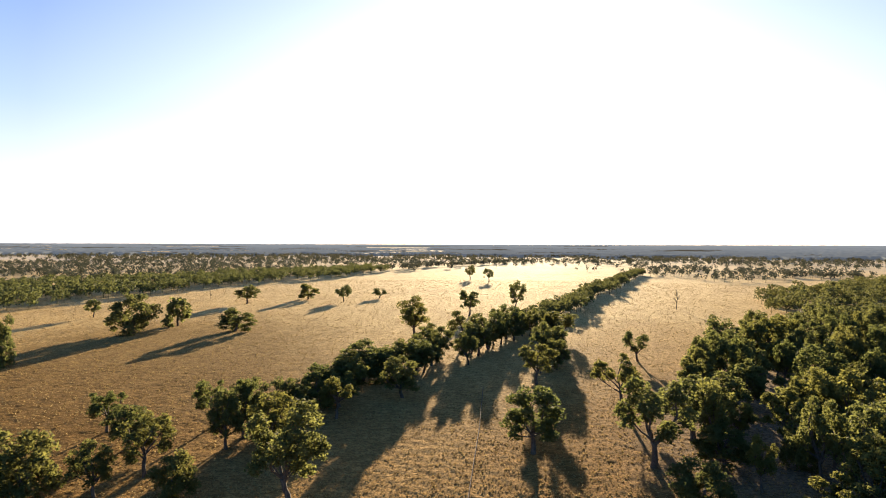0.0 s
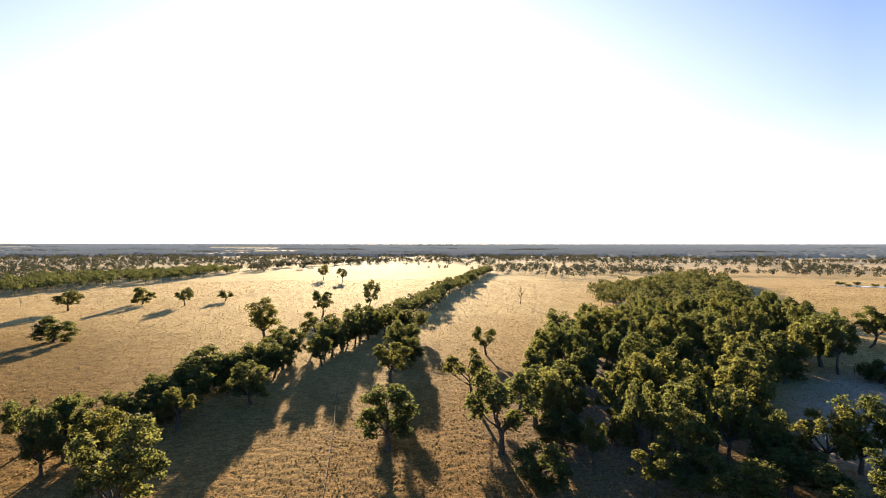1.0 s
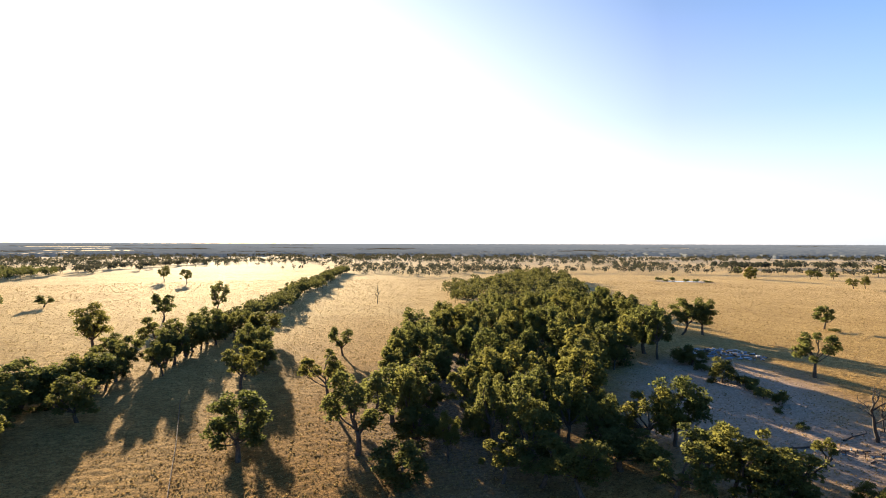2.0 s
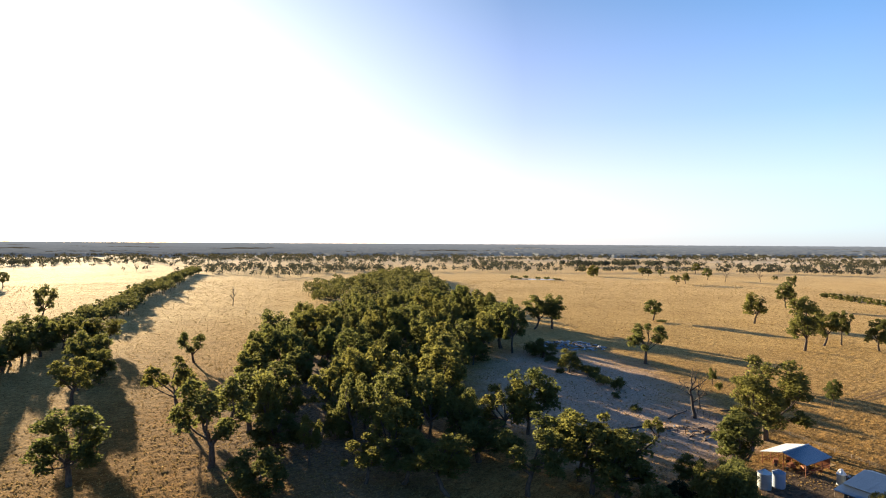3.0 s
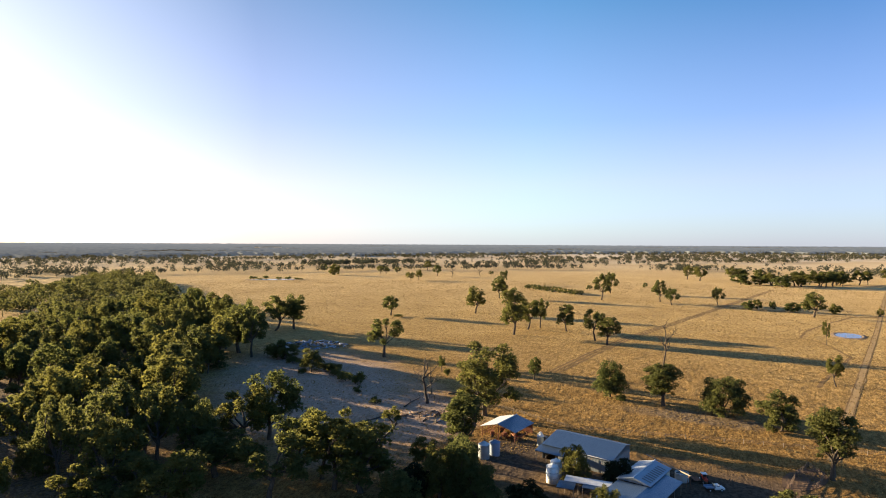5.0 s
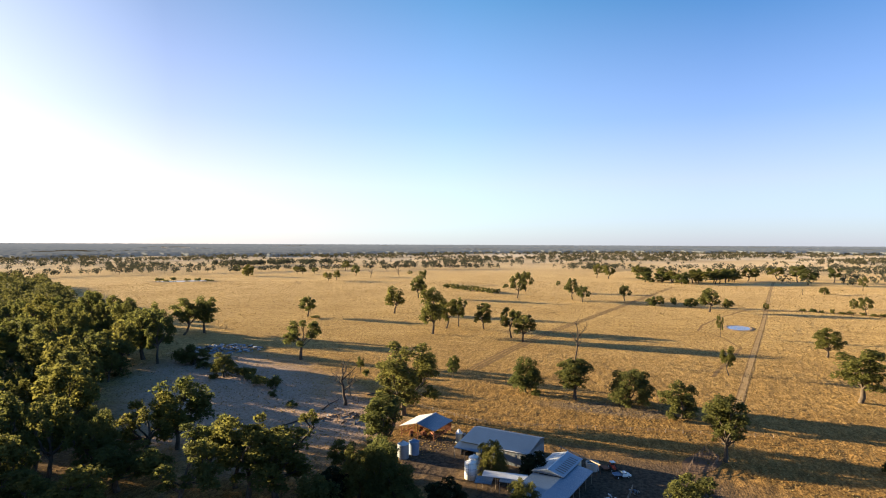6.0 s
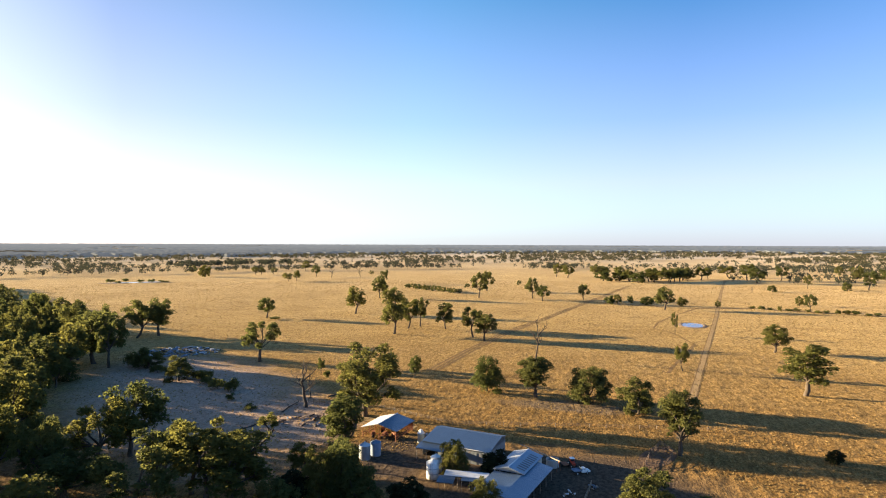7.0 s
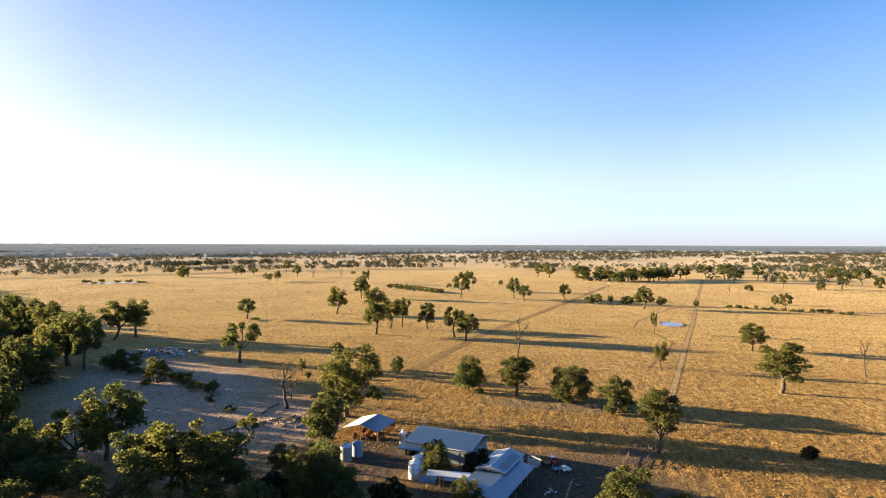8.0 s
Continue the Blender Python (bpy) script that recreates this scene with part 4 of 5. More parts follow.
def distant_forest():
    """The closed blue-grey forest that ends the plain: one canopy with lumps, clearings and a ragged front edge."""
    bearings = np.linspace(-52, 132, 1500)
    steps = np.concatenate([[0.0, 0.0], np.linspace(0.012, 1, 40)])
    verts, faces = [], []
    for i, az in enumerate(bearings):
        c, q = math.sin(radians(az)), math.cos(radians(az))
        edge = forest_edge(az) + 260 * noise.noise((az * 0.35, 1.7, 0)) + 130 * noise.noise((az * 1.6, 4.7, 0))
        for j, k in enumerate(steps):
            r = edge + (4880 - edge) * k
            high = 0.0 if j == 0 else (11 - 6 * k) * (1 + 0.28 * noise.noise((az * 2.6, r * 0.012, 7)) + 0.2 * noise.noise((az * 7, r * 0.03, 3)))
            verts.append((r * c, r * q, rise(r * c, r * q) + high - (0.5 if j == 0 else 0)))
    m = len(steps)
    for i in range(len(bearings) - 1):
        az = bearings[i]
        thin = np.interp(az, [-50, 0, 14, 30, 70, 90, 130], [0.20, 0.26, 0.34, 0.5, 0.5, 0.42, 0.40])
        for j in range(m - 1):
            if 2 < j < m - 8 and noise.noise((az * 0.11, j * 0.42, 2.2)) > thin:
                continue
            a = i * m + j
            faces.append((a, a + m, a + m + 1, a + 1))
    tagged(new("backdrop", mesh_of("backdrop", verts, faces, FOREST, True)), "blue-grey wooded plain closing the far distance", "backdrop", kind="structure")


far_woods()
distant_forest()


# ---- dry tussocks on the nearer paddocks ----
def tussocks(count=160000):
    nr = np.random.default_rng(23)
    az = np.radians(nr.uniform(-40, 122, count))
    r = 108 + 800 * nr.random(count) ** 2.3
    x, y = r * np.sin(az), r * np.cos(az)
    keep = ((x - 136) / 30) ** 2 + ((y - 4) / 46) ** 2 > 1
    x, y, r = x[keep], y[keep], r[keep]
    count, blades = len(x), 2
    s = nr.uniform(0.20, 0.50, (count, 1)) * (1 + (r[:, None] - 108) / 450)
    verts = np.empty((count, blades, 3, 3))
    for b in range(blades):
        a = nr.uniform(0, 2 * np.pi, count)
        out = np.stack([np.cos(a), np.sin(a), np.zeros(count)], 1)
        side = np.stack([-np.sin(a), np.cos(a), np.zeros(count)], 1)
        c = np.stack([x, y, np.zeros(count)], 1)
        verts[:, b, 0] = c - side * s * 0.55
        verts[:, b, 1] = c + side * s * 0.55
        verts[:, b, 2] = c + out * s * nr.uniform(0.3, 1.0, (count, 1)) + np.array([0, 0, 1.0]) * s * nr.uniform(0.3, 0.7, (count, 1))
    me = bpy.data.meshes.new("dry_grass")
    k = count * blades
    me.vertices.add(k * 3)
    me.vertices.foreach_set("co", verts.reshape(-1))
    me.loops.add(k * 3)
    me.loops.foreach_set("vertex_index", np.arange(k * 3, dtype=np.int32))
    me.polygons.add(k)
    me.polygons.foreach_set("loop_start", np.arange(0, k * 3, 3, dtype=np.int32))
    me.update(calc_edges=True)
    me.materials.append(TUSSOCK)
    tagged(new("dry_grass", me), "tussocks of dry straw-coloured grass over the paddocks", "grass", kind="stuff")


tussocks()

# ---- tracks, yards and bare ground ----
def beside(line, off):
    return [(x, y + off) for x, y in line]


strip("farm_track", MAIN_TRACK, 2.8, RUT, "broad worn farm track across the dry paddock", "track", 0.016, seed=9)
for side in (-1.3, 1.3):
    strip("wheel_track", beside(MAIN_TRACK, side), 0.4, FURROW, "dusty wheel track across the dry paddock", "track", seed=3)
for side in (-2.2, 0.0, 2.2):
    strip("wheel_track", beside(CROSS_TRACK, side), 1.1, FURROW, "dusty wheel track across the dry paddock", "track", seed=4)
strip("cattle_track", DAM_TRACK, 1.4, FURROW, "narrow cattle track winding past the dam", "track", wobble=0.5, seed=5)


# ---- farm buildings ----
def frame_of(x, y, along_x, along_y):
    """Maps local u (along), v (across, to the left of u) and height to the place of a building."""
    a = Vector((along_x, along_y, 0)).normalized()
    b = Vector((-a.y, a.x, 0))
    return lambda u, v, z=0.0: Vector((x, y, 0)) + a * u + b * v + Vector((0, 0, z))


def sheeted(parent, name, at, u0, u1, v0, z0, v1, z1, sheet, material, label="", spare=None):
    """A roof slope laid in overlapping sheets, each a part of the roof."""
    root = part(name, slab([at(u0, v0, z0), at(u1, v0, z0), at(u1, v1, z1), at(u0, v1, z1)], 0.08), material, parent, label)
    n = max(1, round(abs(u1 - u0) / sheet))
    rng = random.Random(int(abs(u0 * 31 + z0 * 17 + v1 * 7)))
    for i in range(n):
        a, b = u0 + (u1 - u0) * i / n, u0 + (u1 - u0) * (i + 0.995) / n
        lift = 0.02 + 0.006 * (i % 2)
        run = 1 + rng.uniform(-0.002, 0.006)
        mat = spare if spare and rng.random() < 0.28 else material
        part("sheet", slab([at(a, v0, z0 + lift), at(b, v0, z0 + lift), at(b, v0 + (v1 - v0) * run, z1 + lift), at(a, v0 + (v1 - v0) * run, z1 + lift)], 0.015), mat, root)
    return root


def wall(parent, a, b, high, material, thick=0.12, low=0.0, label=""):
    """An upright wall from a to b."""
    a, b = Vector(a), Vector(b)
    side = Vector((-(b - a).y, (b - a).x, 0)).normalized() * thick / 2
    bm = bmesh.new()
    v = [bm.verts.new(p) for p in (a - side, b - side, b + side, a + side)]
    for q in v:
        q.co.z = low
    w = [bm.verts.new((q.co.x, q.co.y, high)) for q in v]
    bm.faces.new(v[::-1])
    bm.faces.new(w)
    for i in range(4):
        bm.faces.new((v[i], v[(i + 1) % 4], w[(i + 1) % 4], w[i]))
    return part("wall", bm, material, parent, label)


def beam_box(a, b, w, h):
    """A squared beam between two points."""
    a, b = Vector(a), Vector(b)
    way = b - a
    return box((w, h, way.length), (a + b) / 2, 0.0, way.to_track_quat("Z", "Y").to_matrix().to_4x4())


def open_shelter():
    root = thing("open_shelter", 0, 0, 0, 0, "open hay shelter with a pale gabled iron roof on rusty posts", "shelter")
    at = frame_of(158.0, 53.3, 10.5, -2.0)
    # sunlight and shade put into colour: pale iron left slope, blue-grey right slope
    sheeted(root, "roof", at, -0.4, 11.2, 0.0, 4.5, 5.7, 3.0, 0.8, PALE_IRON, "iron roof slope with sunlight painted into its pale colour")
    sheeted(root, "roof", at, -0.4, 11.2, 0.0, 4.48, -5.7, 3.0, 0.8, IRON, "blue-grey iron roof slope")
    part("ridge_cap", rod(at(-0.5, 0, 4.55), at(11.3, 0, 4.55), 0.14), PALE_IRON, root)
    for u in (0.1, 3.8, 7.3, 10.8):
        for v in (-5.3, 0.0, 5.3):
            high = 4.3 if v == 0 else 3.0
            part("post", rod(at(u, v, -0.3), at(u, v, high), 0.11), RUSTY, root)
        part("rafter", beam_box(at(u, -5.5, 2.96), at(u, 0, 4.36), 0.12, 0.16), RUSTY, root)
        part("rafter", beam_box(at(u, 5.5, 2.96), at(u, 0, 4.36), 0.12, 0.16), RUSTY, root)
    for v in (-5.3, 5.3):
        for z in (0.7, 1.3):
            part("rail", beam_box(at(0.1, v, z), at(10.8, v, z), 0.08, 0.16), RUSTY, root)
    wall(root, at(10.8, -5.3), at(10.8, 5.3), 2.4, RUSTY, label="rusty iron back wall")
    rng = random.Random(3)
    for u, v, turn in ((2.0, 3.0, 20), (2.4, -0.5, -15), (3.0, -3.4, 40), (7.0, 2.5, 5)):
        p = at(u, v)
        cart = thing("farm_implement", p.x, p.y, turn, 0, "rusty red farm implement parked under the open shelter", "implement", "stored implements")
        part("frame", box((2.6, 1.2, 0.18), (0, 0, 0.75), 0.03), RUSTY, cart)
        for k in range(5):
            part("tine", rod((-1.1 + 0.55 * k, 0.5, 0.72), (-1.1 + 0.55 * k, 0.7, 0.05), 0.05, 0.03, 6), RUSTY, cart)
        part("drawbar", rod((0, -0.6, 0.75), (0, -1.9, 0.5), 0.07), RED, cart)
        for s in (-1, 1):
            part("wheel", rod((s * 1.3, 0, 0.4), (s * 1.52, 0, 0.4), 0.4, None, 14), TYRE, cart)
        part("hopper", slab([(-0.8, -0.45, 1.5), (0.8, -0.45, 1.5), (0.8, 0.45, 1.5), (-0.8, 0.45, 1.5)], 0.66), RUSTY if rng.random() < 0.7 else RED, cart)


def machinery_shed():
    root = thing("machinery_shed", 0, 0, 0, 0, "long grey iron machinery shed with a low pitched roof", "shed")
    at = frame_of(157.0, 36.5, -0.245, -0.968)
    sheeted(root, "roof", at, 0, 19.2, 0, 5.3, -8.2, 3.7, 0.8, IRON, "wide blue-grey iron roof slope")
    sheeted(root, "roof", at, 0, 19.2, 0.02, 5.3, 3.0, 4.6, 0.8, IRON, "narrow back roof slope")
    sheeted(root, "lean_to_roof", at, -0.3, 8.6, -8.0, 3.45, -11.2, 2.8, 0.8, IRON, "lower lean-to roof of grey iron")
    wall(root, at(0.2, 2.7), at(19.0, 2.7), 4.55, WALL_IRON)
    wall(root, at(0.2, 2.7), at(0.2, -8.0), 3.65, WALL_IRON)
    wall(root, at(19.0, 2.7), at(19.0, -8.0), 3.65, WALL_IRON)
    wall(root, at(8.6, -8.0), at(19.0, -8.0), 3.6, WALL_IRON, label="pale streaked iron front wall")
    wall(root, at(4.6, -8.0), at(8.6, -8.0), 3.3, WALL_IRON)
    for u in (0.2, 19.0):
        bm = bmesh.new()
        bm.faces.new([bm.verts.new(at(u, v, z)) for v, z in ((-7.95, 3.6), (2.65, 3.6), (2.65, 4.58), (0, 5.2), (-7.95, 3.68))])
        bmesh.ops.solidify(bm, geom=bm.faces[:], thickness=0.08)
        part("gable", bm, WALL_IRON, root)
    for u in (0.0, 2.8, 5.6, 8.4):
        part("post", rod(at(u, -11.0, -0.3), at(u, -11.0, 2.76), 0.09), TIMBER, root)
    part("gutter", rod(at(8.6, -8.3, 3.6), at(19.3, -8.3, 3.6), 0.08), WHITE, root)
    part("door", beam_box(at(12.0, -8.1, 1.45), at(15.6, -8.1, 1.45), 0.06, 2.9), WALL_IRON, root, "sliding iron door")


def homestead():
    root = thing("farmhouse", 0, 0, 0, 0, "low farmhouse with an old striped iron gable and wide verandas", "house")
    at = frame_of(145.6, 10.6, -0.965, 0.262)
    sheeted(root, "roof", at, 0, 13.4, 0, 4.9, 3.8, 3.85, 0.9, OLD_IRON, "weathered shaded roof slope with dark sheets")
    for k in range(9):
        a, b = 2.2 + 1.15 * k, 2.75 + 1.15 * k
        z = lambda v: 4.9 - 1.05 * v / 3.8 + 0.06
        part("patch_sheet", slab([at(a, 1.3, z(1.3)), at(b, 1.3, z(1.3)), at(b, 3.3, z(3.3)), at(a, 3.3, z(3.3))], 0.015), RUSTED, root, "dark rusted sheet")
    # the sunlit slope is paler than the other: sunlight put into its iron
    sheeted(root, "roof", at, 0, 13.4, 0, 4.9, -3.8, 3.85, 0.9, WORN_LIT_IRON, "rust-streaked roof slope with sunlight painted into its pale colour", OLD_IRON)
    part("ridge_cap", rod(at(-0.1, 0, 4.95), at(13.5, 0, 4.95), 0.13), PALE_IRON, root)
    sheeted(root, "veranda_roof", at, 4.0, 26.0, 3.2, 3.72, 7.6, 2.95, 0.9, VERANDA_IRON, "wide smooth pale blue-grey veranda roof")
    sheeted(root, "wing_roof", at, 13.5, 26.0, -3.4, 3.55, 3.22, 3.72, 0.9, VERANDA_IRON, "low smooth pale blue-grey roof")
    for a, b, high in ((at(0.3, -3.5), at(13.2, -3.5), 3.8), (at(0.3, 3.4), at(13.2, 3.4), 3.3), (at(0.3, -3.5), at(0.3, 3.4), 3.8)):
        wall(root, a, b, high, CREAM, 0.2, label="cream weatherboard wall")
    for a, b in ((at(13.3, -3.0), at(25.4, -3.0)), (at(25.4, -3.0), at(25.4, 3.4)), (at(13.3, 3.4), at(25.4, 3.4))):
        wall(root, a, b, 3.25, CREAM, 0.2, label="cream weatherboard wall")
    for s in (0.0, 13.4):
        bm = bmesh.new()
        bm.faces.new([bm.verts.new(p) for p in (at(s, -3.6, 3.8), at(s, 3.6, 3.8), at(s, 0, 4.8))])
        bmesh.ops.solidify(bm, geom=bm.faces[:], thickness=0.08)
        part("gable", bm, OLD_IRON, root)
    for k in range(6):
        u = 4.3 + 4.2 * k
        part("post", rod(at(u, 7.2, -0.2), at(u, 7.2, 2.9), 0.06), TIMBER, root)
    for k in range(4):
        u = 15.5 + 3.0 * k
        win = part("window", beam_box(at(u, 3.52, 1.7), at(u + 1.2, 3.52, 1.7), 0.08, 1.1), GLASS, root)
        part("sill", beam_box(at(u - 0.1, 3.6, 1.1), at(u + 1.3, 3.6, 1.1), 0.14, 0.08), WHITE, win)


def awning():
    root = thing("carport", 0, 0, 0, 0, "narrow carport with a bent white iron roof", "carport")
    at = frame_of(131.8, 28.2, 0.0, -1.0)
    sheeted(root, "roof", at, -0.3, 3.4, 0.8, 3.15, -1.6, 2.75, 0.8, PALE_IRON, "white iron roof")
    sheeted(root, "roof", at, 3.4, 9.8, 0.8, 3.15, -1.6, 2.75, 0.8, PALE_IRON, "white iron roof")
    sheeted(root, "roof", at, -1.4, 2.4, -1.6, 2.70, -4.4, 2.2, 0.8, IRON, "sloping grey front awning")
    sheeted(root, "roof", at, 3.9, 9.4, -1.6, 2.70, -3.0, 2.45, 0.8, IRON, "sloping grey front awning")
    for u in (-0.1, 2.8, 5.6, 8.6):
        for v in (0.6, -1.5):
            part("post", rod(at(u, v, -0.2), at(u, v, 2.72), 0.07), TIMBER, root)
    for u in (-1.2, 2.2, 4.1, 8.4):
        part("post", rod(at(u, -3.4, -0.2), at(u, -3.4, 2.30), 0.06), TIMBER, root)


def round_tank(x, y, r, high, name, label, body, roof, peak=0.6):
    root = thing(name, x, y, 0, 0, label, "tank")
    part("body", lathe([(r, -0.1)] + [(r + 0.03 * (i % 2), high * i / 12) for i in range(13)], 28), body, root)
    part("roof", lathe([(r + 0.1, high), (r * 0.55, high + peak * 0.55), (0.32, high + peak)], 28), roof, root)
    part("hatch", lathe([(0.34, high + peak - 0.02), (0.34, high + peak + 0.16), (0.1, high + peak + 0.2)], 14), roof, root)
    part("pipe", rod((r + 0.07, 0.2, 0.1), (r + 0.07, 0.2, high - 0.1), 0.06), roof, root)
    for k in range(8):
        a = 2 * math.pi * k / 8
        part("roof_rib", rod((math.cos(a) * r, math.sin(a) * r, high + 0.04), (math.cos(a) * 0.35, math.sin(a) * 0.35, high + peak + 0.02), 0.05, None, 5), roof, root)
    return root


def feed_silo(x, y, r, high, label):
    root = thing("feed_silo", x, y, 0, 0, label, "silo", "silos")
    for what, line in (("barrel", [(r, -0.1), (r, high - 0.9)]), ("top", [(r + 0.05, high - 0.92), (r * 0.8, high - 0.72), (r * 0.45, high - 0.52), (0.3, high - 0.42)])):
        shell = part(what, lathe(line, 32), WHITE, root)
        shell.data.polygons.foreach_set("use_smooth", [len(p.vertices) == 4 for p in shell.data.polygons])
    for z in (1.2, 2.4):
        part("band", lathe([(r + 0.01, z), (r + 0.04, z + 0.03), (r + 0.01, z + 0.08)], 32), IRON, root)
    part("lid", lathe([(0.32, high - 0.42), (0.32, high - 0.25), (0.1, high - 0.2)], 12), WHITE, root)
    for s in (-0.2, 0.2):
        part("ladder_rail", rod((-r - 0.12, s, 0.2), (-r - 0.12, s, high - 0.8), 0.03, None, 6), IRON, root)


def utility_truck(x, y, turn):
    root = thing("utility_truck", x, y, turn, 0, "white farm utility truck with a flat grey tray", "vehicle")
    root.scale = (0.84, 0.84, 0.84)
    bm = bmesh.new()
    side = [(-0.2, 0.45), (-0.2, 0.95), (-0.1, 1.0), (0.05, 1.08), (0.35, 1.62), (1.15, 1.66), (1.55, 1.1), (2.45, 0.98), (2.55, 0.7), (2.5, 0.42)]
    left = [bm.verts.new((u, -0.86, z)) for u, z in side]
    right = [bm.verts.new((u, 0.86, z)) for u, z in side]
    bm.faces.new(left)
    bm.faces.new(right[::-1])
    for i in range(len(side)):
        j = (i + 1) % len(side)
        bm.faces.new((left[i], right[i], right[j], left[j]))
    for v in bm.verts:
        if v.co.z > 1.3:
            v.co.y *= 0.84
    bmesh.ops.recalc_face_normals(bm, faces=bm.faces)
    bmesh.ops.bevel(bm, geom=bm.edges[:], offset=0.05, segments=2, affect="EDGES")
    part("body", bm, WHITE, root)
    part("chassis", box((3.6, 0.9, 0.25), (-0.8, 0, 0.62), 0.03), TYRE, root)
    part("tray", box((2.35, 1.85, 0.12), (-1.4, 0, 1.0), 0.02), SLATE, root, "grey steel tray")
    for s in (-1, 1):
        part("tray_side", box((2.35, 0.06, 0.3), (-1.4, s * 0.92, 1.2), 0.01), SLATE, root)
        part("side_window", box((0.75, 0.03, 0.36), (0.72, s * 0.775, 1.37), 0.01), GLASS, root)
        part("headlight", box((0.06, 0.34, 0.16), (2.5, s * 0.6, 0.82), 0.02), PALE_IRON, root)
        for u in (-1.55, 1.6):
            w = part("wheel", rod((u, s * 0.72, 0.36), (u, s * 0.92, 0.36), 0.36, None, 18), TYRE, root)
            part("rim", rod((u, s * 0.9, 0.36), (u, s * 0.94, 0.36), 0.2, None, 14), PALE_IRON, w)
    part("windscreen", slab([(1.5, -0.7, 1.19), (1.5, 0.7, 1.19), (1.2, 0.68, 1.60), (1.2, -0.68, 1.60)], 0.03), GLASS, root)
    part("headboard", box((0.06, 1.7, 0.75), (-0.2, 0, 1.42), 0.01), IRON, root)


def tractor(x, y, turn):
    root = thing("tractor", x, y, turn, 0, "old red tractor with a white cab roof", "tractor")
    root.scale = (0.84, 0.84, 0.84)
    part("hood", box((1.6, 0.75, 0.75), (0.75, 0, 1.15), 0.08), RED, root)
    part("chassis", box((2.6, 0.5, 0.4), (0.2, 0, 0.75), 0.04), RUSTY, root)
    part("cab", box((1.2, 1.2, 1.1), (-0.7, 0, 1.55), 0.05), RED, root)
    part("cab_glass", box((1.24, 1.06, 0.6), (-0.7, 0, 1.85), 0.02), GLASS, root)
    part("cab_roof", box((1.6, 1.5, 0.16), (-0.7, 0, 2.28), 0.06), WHITE, root, "white cab roof")
    part("exhaust", rod((0.9, 0.2, 1.5), (0.9, 0.2, 2.2), 0.05), RUSTY, root)
    for s in (-1, 1):
        w = part("rear_wheel", rod((-0.8, s * 0.65, 0.75), (-0.8, s * 1.05, 0.75), 0.75, None, 20), TYRE, root)
        part("rim", rod((-0.8, s * 1.02, 0.75), (-0.8, s * 1.08, 0.75), 0.4, None, 16), WHITE, w)
        w = part("front_wheel", rod((1.2, s * 0.6, 0.42), (1.2, s * 0.85, 0.42), 0.42, None, 16), TYRE, root)
        part("rim", rod((1.2, s * 0.83, 0.42), (1.2, s * 0.87, 0.42), 0.22, None, 12), WHITE, w)


CREAM = plain("cream_boards", (0.55, 0.50, 0.40), 0.7)
WORN_LIT_IRON = sheet_metal("worn_lit_iron", (0.42, 0.46, 0.50), (0.28, 0.31, 0.35), 0.25, 0.45, 0.3, 0.35)
RUSTED = sheet_metal("rusted_iron", (0.20, 0.19, 0.20), (0.13, 0.11, 0.10), 0.76, 0.6, 0.3, 0.9)
open_shelter()
machinery_shed()
homestead()
awning()
round_tank(142.8, 52.0, 1.45, 3.6, "water_tank", "corrugated grey water tank with a ribbed conical roof", WALL_IRON, PALE_IRON)
round_tank(146.2, 50.2, 1.35, 3.4, "water_tank", "shaded blue-grey water tank with a flat conical roof", SLATE, SLATE, 0.4)
round_tank(158.4, 41.2, 0.95, 2.6, "water_tank", "small pale rainwater tank beside the machinery shed", WALL_IRON, PALE_IRON, 0.9)
feed_silo(135.0, 32.2, 1.5, 4.6, "white round feed silo beside a bushy tree")
feed_silo(138.8, 32.3, 1.35, 4.5, "second white feed silo standing behind the first")
stock_tank = thing("stock_tank", 148.6, 4.9, 0, 0, "low round concrete stock tank behind the farmhouse", "tank")
part("wall", lathe([(1.55, -0.1), (1.6, 1.9), (1.42, 1.9), (1.40, 1.5)], 28), CONCRETE, stock_tank)
part("water", lathe([(1.40, 1.40), (1.405, 1.52)], 28), WATER, stock_tank)
utility_truck(145.6, -2.0, -62)
tractor(149.6, 0.0, 200)

irrigation_boom = thing("irrigation_pipe", 0, 0, 0, 0, "long grey irrigation pipe carried on stands", "pipe")
part("pipe", rod((155.4, 13.4, 2.6), (145.0, 2.8, 2.6), 0.15), TIMBER, irrigation_boom)
for u in (0.05, 0.5, 0.95):
    px, py = 155.4 - 10.4 * u, 13.4 - 10.6 * u
    for s in (-0.5, 0.5):
        part("stand_leg", rod((px + s, py - s, -0.1), (px, py, 2.5), 0.06), RUSTY, irrigation_boom)

trailer = thing("flat_trailer", 149.4, 1.9, 25, 0, "small flat steel trailer by the tractor", "trailer")
part("deck", box((2.4, 1.5, 0.1), (0, 0, 0.65), 0.02), RUSTY, trailer)
part("drawbar", rod((1.2, 0, 0.6), (2.3, 0, 0.45), 0.05), RUSTY, trailer)
for s in (-1, 1):
    part("wheel", rod((0, s * 0.75, 0.32), (0, s * 0.95, 0.32), 0.32, None, 14), TYRE, trailer)


